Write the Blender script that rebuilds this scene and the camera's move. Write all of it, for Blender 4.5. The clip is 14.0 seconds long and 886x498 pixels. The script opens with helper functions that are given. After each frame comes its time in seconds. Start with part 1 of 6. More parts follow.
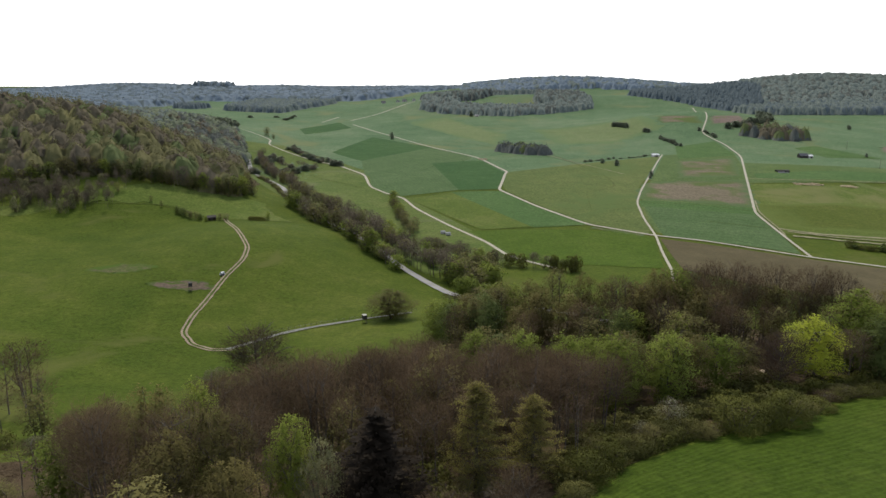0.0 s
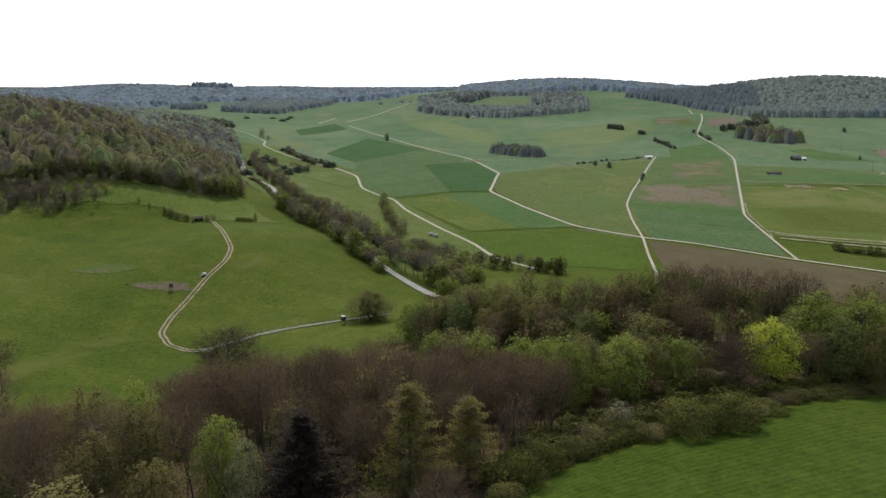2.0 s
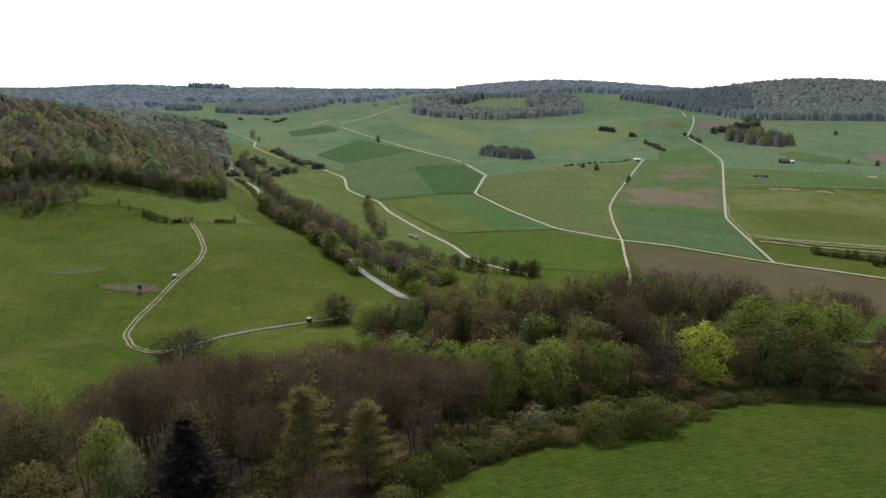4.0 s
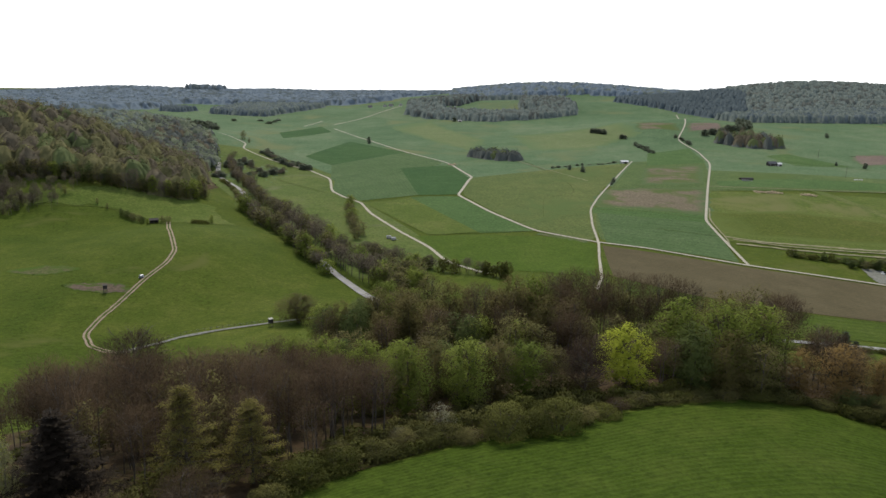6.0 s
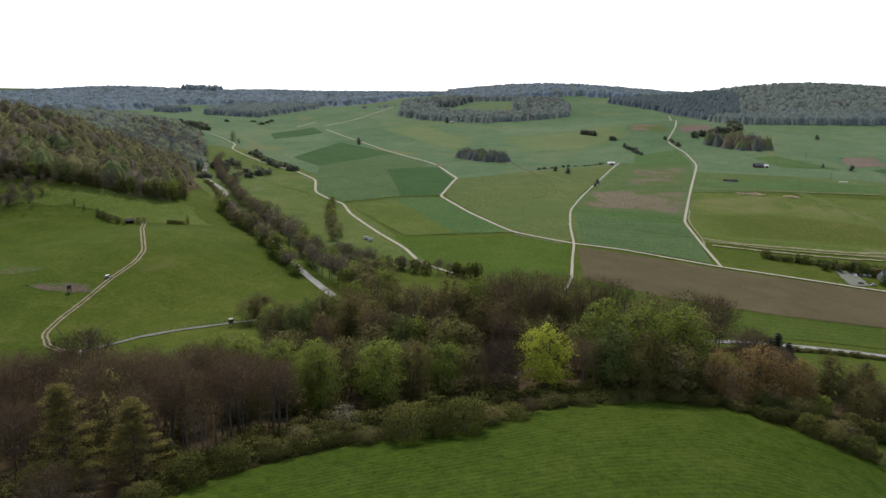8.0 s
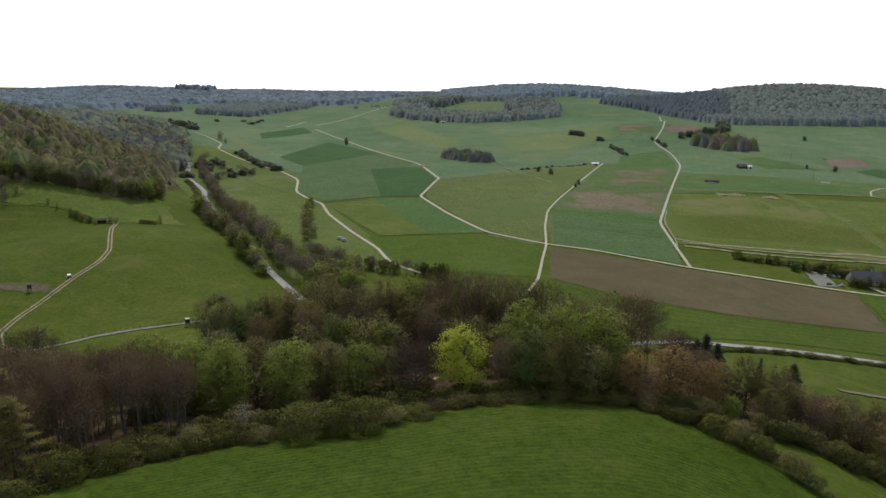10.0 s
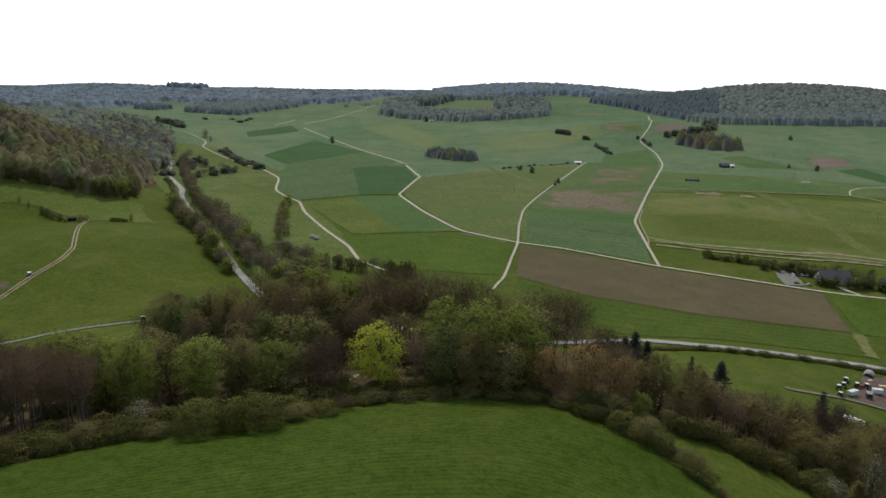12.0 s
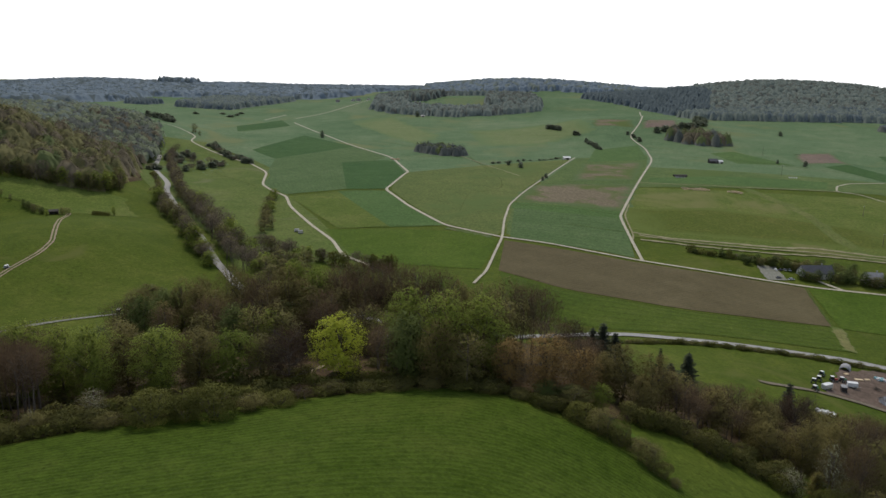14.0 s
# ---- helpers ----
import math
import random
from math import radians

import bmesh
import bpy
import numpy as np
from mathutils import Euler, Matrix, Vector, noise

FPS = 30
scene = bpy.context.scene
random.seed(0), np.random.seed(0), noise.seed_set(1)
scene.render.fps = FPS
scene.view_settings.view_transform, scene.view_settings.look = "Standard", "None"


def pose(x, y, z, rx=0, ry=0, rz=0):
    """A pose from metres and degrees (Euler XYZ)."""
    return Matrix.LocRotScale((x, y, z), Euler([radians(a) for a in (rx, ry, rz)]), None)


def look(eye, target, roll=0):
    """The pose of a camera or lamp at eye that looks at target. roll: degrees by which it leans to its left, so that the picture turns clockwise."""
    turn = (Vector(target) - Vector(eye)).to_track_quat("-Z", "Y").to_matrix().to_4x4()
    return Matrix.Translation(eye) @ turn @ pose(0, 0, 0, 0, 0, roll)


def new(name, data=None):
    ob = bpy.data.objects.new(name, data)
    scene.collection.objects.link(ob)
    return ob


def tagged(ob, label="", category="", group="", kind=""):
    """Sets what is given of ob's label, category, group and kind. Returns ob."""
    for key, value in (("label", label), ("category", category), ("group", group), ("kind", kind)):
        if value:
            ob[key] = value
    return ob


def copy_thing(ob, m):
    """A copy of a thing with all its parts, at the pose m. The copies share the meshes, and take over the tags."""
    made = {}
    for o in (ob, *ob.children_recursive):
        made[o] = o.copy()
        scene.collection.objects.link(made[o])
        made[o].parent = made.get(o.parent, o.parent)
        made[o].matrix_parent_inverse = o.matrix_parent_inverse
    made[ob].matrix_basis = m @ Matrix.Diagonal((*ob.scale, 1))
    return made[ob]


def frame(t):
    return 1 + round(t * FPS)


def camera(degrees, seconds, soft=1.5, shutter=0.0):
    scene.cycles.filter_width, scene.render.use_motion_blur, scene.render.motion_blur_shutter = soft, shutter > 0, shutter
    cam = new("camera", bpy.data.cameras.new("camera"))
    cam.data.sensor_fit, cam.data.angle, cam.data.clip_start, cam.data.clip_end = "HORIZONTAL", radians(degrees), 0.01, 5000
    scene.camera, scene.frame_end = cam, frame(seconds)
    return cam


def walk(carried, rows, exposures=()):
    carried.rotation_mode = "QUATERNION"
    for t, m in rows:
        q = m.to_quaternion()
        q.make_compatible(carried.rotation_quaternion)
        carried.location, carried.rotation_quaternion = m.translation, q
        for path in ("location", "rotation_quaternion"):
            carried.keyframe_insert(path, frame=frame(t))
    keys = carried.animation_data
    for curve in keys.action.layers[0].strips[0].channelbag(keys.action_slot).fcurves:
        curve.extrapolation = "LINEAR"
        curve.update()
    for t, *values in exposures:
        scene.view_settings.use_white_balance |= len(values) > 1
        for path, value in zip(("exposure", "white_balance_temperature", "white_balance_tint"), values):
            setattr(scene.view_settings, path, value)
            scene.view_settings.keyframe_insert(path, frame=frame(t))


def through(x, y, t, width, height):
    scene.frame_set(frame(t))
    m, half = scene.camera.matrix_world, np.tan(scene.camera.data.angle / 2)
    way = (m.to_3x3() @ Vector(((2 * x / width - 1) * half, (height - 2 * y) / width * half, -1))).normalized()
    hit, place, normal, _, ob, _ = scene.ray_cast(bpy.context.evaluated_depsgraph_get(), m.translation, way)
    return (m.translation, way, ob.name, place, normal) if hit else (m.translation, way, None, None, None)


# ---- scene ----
cam = camera(63.5, 14.0)
METRES, EYE, TILT, LEAN, TURN = 112.0, 0.0, -13.0, 0.0, 0.0
ROWS = [
    (0.0, 0.0, 0.0, 0.0, -0.0, 0.0, 0.0),
    (0.5, 0.0146, -0.0, 0.0002, 0.02, 0.03, -0.02),
    (1.0, 0.0352, -0.0007, 0.0006, 0.04, 0.06, -0.07),
    (1.5, 0.0605, -0.0014, 0.0009, 0.05, 0.09, -0.12),
    (2.0, 0.0898, -0.0034, 0.0009, 0.06, 0.11, -0.15),
    (2.5, 0.1224, -0.0054, 0.0015, 0.08, 0.15, -0.19),
    (3.0, 0.1575, -0.0072, 0.0031, 0.08, 0.17, -0.23),
    (5.5, 0.3549, -0.0155, 0.0064, 0.19, 0.33, -0.48),
    (6.0, 0.3974, -0.0169, 0.0051, 0.22, 0.36, -0.52),
    (6.5, 0.44, -0.0188, 0.0053, 0.26, 0.38, -0.54),
    (7.0, 0.483, -0.0214, 0.0053, 0.27, 0.41, -0.6),
    (7.5, 0.5261, -0.0242, 0.005, 0.29, 0.43, -0.63),
    (8.0, 0.57, -0.0268, 0.0062, 0.33, 0.44, -0.65),
    (10.5, 0.7939, -0.0368, 0.0105, 0.24, 0.43, -0.78),
    (11.0, 0.8384, -0.0378, 0.01, 0.21, 0.43, -0.81),
    (11.5, 0.8835, -0.0382, 0.0097, 0.19, 0.42, -0.83),
    (12.0, 0.9252, -0.0393, 0.0097, 0.09, 0.34, -0.85),
    (12.5, 0.9566, -0.0389, 0.008, -0.01, 0.25, -0.89),
    (13.0, 0.9781, -0.037, 0.0059, -0.12, 0.18, -0.91),
    (13.5, 0.9912, -0.034, 0.0027, -0.22, 0.11, -0.93),
    (14.0, 0.9965, -0.0315, -0.0006, -0.32, 0.03, -0.95),
]
walk(cam, [(t, pose(0, 0, EYE, TILT, LEAN, TURN) @ pose(METRES * x, METRES * y, METRES * z, 90 + pitch, roll, yaw)) for t, x, y, z, yaw, pitch, roll in ROWS],
     exposures=[(0.0, 0.05), (3.0, 0.03), (6.5, -0.05), (11.0, -0.22), (14.0, -0.32)])

# ---- light: hazy late-morning sun ahead of the camera ----
SUN_ELEVATION, SUN_AZIMUTH = radians(54), radians(-10)     # azimuth from +y towards +x
world = bpy.data.worlds.new("sky")
scene.world = world
world.use_nodes = True
wn = world.node_tree.nodes
sky = wn.new("ShaderNodeTexSky")
sky.sky_type, sky.sun_disc = "NISHITA", False
sky.sun_elevation, sky.sun_rotation = SUN_ELEVATION, SUN_AZIMUTH
sky.air_density, sky.dust_density, sky.ozone_density = 1.0, 1.0, 1.5
# thin bright haze that whitens the sky towards the horizon, all round
wl = world.node_tree.links
split = wn.new("ShaderNodeSeparateXYZ")
wl.new(wn.new("ShaderNodeTexCoord").outputs["Generated"], split.inputs[0])
fade = wn.new("ShaderNodeMapRange")
fade.inputs["From Min"].default_value, fade.inputs["From Max"].default_value = 0.10, 0.30
fade.inputs["To Min"].default_value, fade.inputs["To Max"].default_value = 0.92, 0.15
wl.new(split.outputs["Z"], fade.inputs["Value"])
veil = wn.new("ShaderNodeMix")
veil.data_type = "RGBA"
veil.inputs[7].default_value = (13.0, 13.1, 13.3, 1)
wl.new(fade.outputs[0], veil.inputs[0])
wl.new(sky.outputs[0], veil.inputs[6])
wl.new(veil.outputs[2], wn["Background"].inputs[0])
wn["Background"].inputs[1].default_value = 0.15
sun = new("sun", bpy.data.lights.new("sun", "SUN"))
sun.data.energy, sun.data.angle, sun.data.color = 3.1, radians(1.2), (1.0, 0.93, 0.80)
sun.matrix_world = look((math.sin(SUN_AZIMUTH) * 300, math.cos(SUN_AZIMUTH) * 300, math.tan(SUN_ELEVATION) * 300), (0, 0, 0))

# ---- materials ----


def material(name, rough=0.85, spec=0.2):
    m = bpy.data.materials.new(name)
    m.use_nodes = True
    b = m.node_tree.nodes["Principled BSDF"]
    b.inputs["Roughness"].default_value = rough
    b.inputs["Specular IOR Level"].default_value = spec
    return m, m.node_tree.nodes, m.node_tree.links, b


def ramp(nodes, links, fac, stops):
    r = nodes.new("ShaderNodeValToRGB")
    while len(r.color_ramp.elements) < len(stops):
        r.color_ramp.elements.new(0.5)
    for e, (p, c) in zip(r.color_ramp.elements, stops):
        e.position, e.color = p, (*c, 1)
    links.new(fac, r.inputs[0])
    return r.outputs[0]


def noise_at(nodes, links, where, scale, detail=4, rough=0.6, distort=0.0):
    n = nodes.new("ShaderNodeTexNoise")
    n.inputs["Scale"].default_value, n.inputs["Detail"].default_value = scale, detail
    n.inputs["Roughness"].default_value, n.inputs["Distortion"].default_value = rough, distort
    links.new(where, n.inputs["Vector"])
    return n.outputs["Fac"]


def blend(nodes, links, a, b, fac, kind="MIX"):
    x = nodes.new("ShaderNodeMix")
    x.data_type, x.blend_type = "RGBA", kind
    for socket, value in ((x.inputs[0], fac), (x.inputs[6], a), (x.inputs[7], b)):
        if isinstance(value, (int, float)):
            socket.default_value = value
        elif isinstance(value, tuple):
            socket.default_value = (*value, 1)
        else:
            links.new(value, socket)
    return x.outputs[2]


def sums(nodes, links, op, a, b):
    x = nodes.new("ShaderNodeMath")
    x.operation = op
    for socket, value in zip(x.inputs, (a, b)):
        if isinstance(value, (int, float)):
            socket.default_value = value
        else:
            links.new(value, socket)
    return x.outputs[0]


def bumped(nodes, links, bsdf, height, strength, distance):
    b = nodes.new("ShaderNodeBump")
    b.inputs["Strength"].default_value, b.inputs["Distance"].default_value = strength, distance
    links.new(height, b.inputs["Height"])
    links.new(b.outputs[0], bsdf.inputs["Normal"])


def earth(name, low, mid, high, patch=(0.006, 0.05), grain=1.3, stain=None, bump=0.5, rows=None, rough=0.9, worn=None, mottle=0.8):
    """Grass, crop or soil: colour drifting at two scales, fine grain, optional stains and drill rows along the sheet."""
    m, nodes, links, b = material(name, rough, 0.03)
    where = nodes.new("ShaderNodeNewGeometry").outputs["Position"]
    big = noise_at(nodes, links, where, patch[0], 5, 0.55, 0.6)
    small = noise_at(nodes, links, where, patch[1], 6, 0.65, 0.3)
    fine = noise_at(nodes, links, where, grain, 5, 0.75)
    mixed = sums(nodes, links, "ADD", sums(nodes, links, "MULTIPLY", big, 0.5), sums(nodes, links, "MULTIPLY", small, 0.5))
    colour = ramp(nodes, links, mixed, [(0.36, low), (0.5, mid), (0.64, high)])
    tufts = noise_at(nodes, links, where, 0.45, 7, 0.78, 0.4)
    colour = blend(nodes, links, colour, ramp(nodes, links, tufts, [(0.34, (0.60, 0.64, 0.60)), (0.66, (1.36, 1.32, 1.3))]), mottle, "MULTIPLY")
    shade = ramp(nodes, links, fine, [(0.3, (0.62, 0.62, 0.62)), (0.7, (1.35, 1.35, 1.3))])
    colour = blend(nodes, links, colour, shade, mottle, "MULTIPLY")
    if stain:
        spot = noise_at(nodes, links, where, stain[1], 4, 0.6, 0.8)
        colour = blend(nodes, links, colour, stain[0], ramp(nodes, links, spot, [(stain[2], (0, 0, 0)), (stain[2] + 0.1, (1, 1, 1))]))
    height = fine
    if rows:
        uv = nodes.new("ShaderNodeUVMap").outputs[0]
        w = nodes.new("ShaderNodeTexWave")
        w.wave_type, w.bands_direction, w.wave_profile = "BANDS", "Y", "SIN"
        w.inputs["Scale"].default_value, w.inputs["Distortion"].default_value = rows[0], rows[2]
        w.inputs["Detail"].default_value, w.inputs["Detail Scale"].default_value = 3, 0.25
        links.new(uv, w.inputs["Vector"])
        line = ramp(nodes, links, w.outputs["Fac"], [(0.04, (1 - 2 * rows[1],) * 3), (0.34, (1 + rows[1] * 0.5,) * 3)])
        broken = noise_at(nodes, links, where, 0.12, 3)
        colour = blend(nodes, links, colour, line, broken, "MULTIPLY")
        height = sums(nodes, links, "ADD", fine, sums(nodes, links, "MULTIPLY", w.outputs["Fac"], 0.6))
    if worn:
        # the patch frays out into the grass round it
        uv = nodes.new("ShaderNodeUVMap")
        uv.uv_map = "inset"
        cell = nodes.new("ShaderNodeSeparateXYZ")
        links.new(uv.outputs[0], cell.inputs[0])
        rim = sums(nodes, links, "ADD", sums(nodes, links, "MINIMUM", cell.outputs[0], cell.outputs[1]), sums(nodes, links, "MULTIPLY", noise_at(nodes, links, where, worn[1], 5, 0.65), 0.5))
        colour = blend(nodes, links, worn[0], colour, ramp(nodes, links, rim, [(0.30, (0, 0, 0)), (0.52, (1, 1, 1))]))
    links.new(colour, b.inputs["Base Color"])
    bumped(nodes, links, b, height, bump, 0.25)
    return m


def foliage(name, dark, light, through=0.35, object_shift=0.5):
    """Leaves: colour drifts over the crown and from tree to tree, a little from leaf to leaf; light passes through."""
    m, nodes, links, b = material(name, 0.8, 0.06)
    where = nodes.new("ShaderNodeNewGeometry")
    whole = nodes.new("ShaderNodeObjectInfo").outputs["Random"]
    drift = noise_at(nodes, links, where.outputs["Position"], 0.35, 3, 0.6)
    own = sums(nodes, links, "ADD", sums(nodes, links, "MULTIPLY", where.outputs["Random Per Island"], 0.3), sums(nodes, links, "MULTIPLY", drift, 0.7))
    fac = sums(nodes, links, "ADD", sums(nodes, links, "MULTIPLY", own, 1 - object_shift), sums(nodes, links, "MULTIPLY", whole, object_shift))
    colour = ramp(nodes, links, fac, [(0.15, dark), (0.85, light)])
    links.new(colour, b.inputs["Base Color"])
    t = nodes.new("ShaderNodeBsdfTranslucent")
    links.new(colour, t.inputs[0])
    mix = nodes.new("ShaderNodeMixShader")
    mix.inputs[0].default_value = through
    links.new(b.outputs[0], mix.inputs[1])
    links.new(t.outputs[0], mix.inputs[2])
    links.new(mix.outputs[0], nodes["Material Output"].inputs[0])
    return m


def plain(name, a, b_, scale=2.0, rough=0.7, metal=0.0, bump=0.2):
    m, nodes, links, b = material(name, rough, 0.3)
    where = nodes.new("ShaderNodeNewGeometry").outputs["Position"]
    n1 = noise_at(nodes, links, where, scale, 5)
    n2 = noise_at(nodes, links, where, scale * 9, 4)
    colour = blend(nodes, links, ramp(nodes, links, n1, [(0.35, a), (0.65, b_)]), ramp(nodes, links, n2, [(0.3, (0.75,) * 3), (0.7, (1.2,) * 3)]), 0.7, "MULTIPLY")
    links.new(colour, b.inputs["Base Color"])
    b.inputs["Metallic"].default_value = metal
    bumped(nodes, links, b, n2, bump, 0.02)
    return m


MEADOW = earth("meadow_grass", (0.043, 0.066, 0.009), (0.060, 0.082, 0.012), (0.085, 0.100, 0.019), stain=((0.082, 0.092, 0.022), 0.016, 0.60))
NEAR_CROP = earth("young_crop", (0.034, 0.057, 0.006), (0.044, 0.069, 0.009), (0.058, 0.080, 0.013), (0.012, 0.09), 1.6, rows=(0.23, 0.085, 4.5), bump=0.7)
DARK_CROP = earth("dark_crop", (0.032, 0.072, 0.024), (0.040, 0.083, 0.027), (0.052, 0.095, 0.033), (0.01, 0.06), 0.6)
BEND_MEADOW = earth("bend_meadow", (0.070, 0.097, 0.030), (0.088, 0.112, 0.036), (0.110, 0.127, 0.045), (0.006, 0.04), 0.5, stain=((0.078, 0.110, 0.034), 0.010, 0.56))
# bluish-green crop, with extra blue added for the haze before it
BLUE_CROP = earth("pale_crop", (0.056, 0.094, 0.035), (0.068, 0.107, 0.043), (0.082, 0.119, 0.052), (0.01, 0.06), 0.6, rows=(0.035, 0.05, 1.0))
OLIVE_CROP = earth("olive_meadow", (0.066, 0.096, 0.019), (0.086, 0.111, 0.026), (0.112, 0.124, 0.036), (0.008, 0.05), 0.6, stain=((0.120, 0.124, 0.044), 0.011, 0.54))
# fresh crop green with a slightly hazy tone painted in
UPLAND_GREEN = earth("upland_green", (0.052, 0.096, 0.030), (0.064, 0.110, 0.036), (0.080, 0.124, 0.045), (0.008, 0.05), 0.6)
ROUGH_MEADOW = earth("rough_meadow", (0.062, 0.092, 0.017), (0.079, 0.106, 0.023), (0.102, 0.118, 0.032), (0.012, 0.07), 0.8)
# paler and bluer than plain grass: distance haze mixed into the colour
HAZED_PASTURE = earth("hazed_pasture", (0.066, 0.112, 0.054), (0.087, 0.134, 0.068), (0.120, 0.155, 0.087), (0.004, 0.03), 0.4, stain=((0.118, 0.138, 0.062), 0.006, 0.56))
VALLEY_MEADOW = earth("damp_meadow", (0.062, 0.092, 0.022), (0.080, 0.108, 0.028), (0.104, 0.124, 0.039), (0.006, 0.04), 0.5, stain=((0.110, 0.118, 0.055), 0.012, 0.60))
# pasture green pushed bluer, imitating haze over the slope
LOWER_PASTURE = earth("lower_pasture", (0.062, 0.096, 0.031), (0.077, 0.112, 0.039), (0.100, 0.130, 0.050), (0.006, 0.04), 0.5, stain=((0.070, 0.102, 0.029), 0.009, 0.54))
LUSH_CROP = earth("lush_meadow", (0.044, 0.075, 0.009), (0.056, 0.089, 0.012), (0.071, 0.100, 0.017), (0.01, 0.06), 0.8)
STRIPED = earth("striped_meadow", (0.043, 0.068, 0.010), (0.054, 0.079, 0.012), (0.068, 0.090, 0.018), (0.01, 0.06), 0.8, rows=(0.04, 0.10, 2.0))
PLOUGHED = earth("ploughed_soil", (0.074, 0.062, 0.033), (0.088, 0.074, 0.040), (0.106, 0.090, 0.050), (0.010, 0.06), 0.9, rows=(0.08, 0.06, 1.5), mottle=0.3)
MOTTLED = earth("patchy_soil", (0.118, 0.098, 0.068), (0.132, 0.110, 0.076), (0.145, 0.120, 0.084), (0.012, 0.09), 0.5, stain=((0.075, 0.100, 0.030), 0.022, 0.47), worn=((0.074, 0.108, 0.042), 0.06))
RED_SOIL = earth("red_soil", (0.128, 0.098, 0.082), (0.145, 0.110, 0.092), (0.162, 0.122, 0.104), (0.02, 0.1), 0.5, stain=((0.09, 0.11, 0.04), 0.03, 0.60), worn=((0.082, 0.120, 0.054), 0.10))
TRAMPLED = earth("trampled_soil", (0.084, 0.070, 0.048), (0.104, 0.080, 0.060), (0.124, 0.092, 0.072), (0.05, 0.2), 0.8, stain=((0.060, 0.085, 0.018), 0.10, 0.52), worn=((0.056, 0.086, 0.016), 0.16))
FAINT_SOIL = earth("thin_turf", (0.072, 0.082, 0.028), (0.086, 0.088, 0.038), (0.100, 0.094, 0.048), (0.02, 0.1), 0.8, stain=((0.056, 0.092, 0.015), 0.05, 0.5), worn=((0.056, 0.092, 0.015), 0.10))
YELLOWING = earth("yellowing_grass", (0.080, 0.104, 0.028), (0.098, 0.116, 0.036), (0.120, 0.128, 0.046), (0.03, 0.12), 0.6, worn=((0.081, 0.109, 0.028), 0.08))
DARK_OLIVE = earth("mown_meadow", (0.058, 0.080, 0.014), (0.072, 0.090, 0.018), (0.092, 0.100, 0.025), (0.008, 0.05), 0.6, worn=((0.086, 0.111, 0.026), 0.05))
SUNNY_PASTURE = earth("sunny_pasture", (0.096, 0.130, 0.052), (0.112, 0.143, 0.061), (0.132, 0.155, 0.073), (0.005, 0.03), 0.4, worn=((0.092, 0.134, 0.056), 0.02))
STRAW = earth("dry_grass", (0.110, 0.115, 0.040), (0.145, 0.140, 0.060), (0.190, 0.170, 0.085), (0.03, 0.12), 0.6, stain=((0.075, 0.11, 0.02), 0.035, 0.60), worn=((0.081, 0.109, 0.028), 0.08))
LITTER = earth("leaf_litter", (0.045, 0.032, 0.019), (0.064, 0.045, 0.027), (0.056, 0.054, 0.019), (0.05, 0.25), 1.8)
ROUGH_GRASS = earth("rough_verge", (0.045, 0.065, 0.014), (0.062, 0.085, 0.02), (0.085, 0.09, 0.03), (0.05, 0.3), 1.5)
GRAVEL = plain("pale_gravel", (0.265, 0.242, 0.180), (0.375, 0.345, 0.262), 0.4, 0.9)
SANDY = plain("sandy_rut", (0.19, 0.15, 0.095), (0.27, 0.21, 0.14), 0.5, 0.9)
STRAW_LINE = plain("straw_line", (0.150, 0.142, 0.068), (0.230, 0.208, 0.110), 0.3, 0.9)
WORN_LANE = plain("worn_lane", (0.10, 0.105, 0.075), (0.20, 0.195, 0.165), 0.9, 0.9)
EARTH_LANE = plain("earth_lane", (0.095, 0.080, 0.050), (0.150, 0.125, 0.085), 0.6, 0.9)
ASPHALT = plain("worn_asphalt", (0.19, 0.185, 0.175), (0.26, 0.255, 0.24), 0.15, 0.8)
YARD = earth("yard_dirt", (0.085, 0.064, 0.052), (0.110, 0.082, 0.068), (0.135, 0.104, 0.088), (0.05, 0.2), 1.0)
BARK = plain("bark", (0.055, 0.045, 0.036), (0.10, 0.085, 0.068), 1.5, 0.9)
PALE_BARK = plain("pale_bark", (0.080, 0.068, 0.054), (0.135, 0.116, 0.094), 1.2, 0.9)
TWIGS = foliage("twigs", (0.050, 0.035, 0.021), (0.122, 0.087, 0.054), 0.4, 0.6)
DARK_TWIGS = foliage("dark_twigs", (0.036, 0.025, 0.018), (0.070, 0.049, 0.034), 0.3)
# second copy of the twigs, greyed and lightened for distance haze
FAR_TWIGS = foliage("far_twigs", (0.084, 0.070, 0.050), (0.126, 0.107, 0.079), 0.3)
BUDS = foliage("budding_leaves", (0.085, 0.084, 0.027), (0.160, 0.144, 0.049), 0.3)
GREEN = foliage("fresh_leaves", (0.090, 0.120, 0.018), (0.198, 0.234, 0.042), 0.34)
DEEP = foliage("deep_leaves", (0.050, 0.071, 0.018), (0.101, 0.122, 0.035), 0.28)
LIME = foliage("lime_leaves", (0.235, 0.271, 0.024), (0.340, 0.368, 0.046), 0.4, 0.1)
OLIVE = foliage("olive_buds", (0.074, 0.066, 0.022), (0.148, 0.126, 0.042), 0.3, 0.5)
RUSSET = foliage("russet_leaves", (0.120, 0.083, 0.030), (0.200, 0.134, 0.048), 0.32, 0.5)
GOLD = foliage("yellow_green_leaves", (0.135, 0.125, 0.034), (0.235, 0.208, 0.056), 0.4, 0.3)
NEEDLES = foliage("spruce_needles", (0.020, 0.015, 0.010), (0.052, 0.039, 0.025), 0.15)
PINE_NEEDLES = foliage("pine_needles", (0.026, 0.034, 0.022), (0.058, 0.068, 0.042), 0.15)
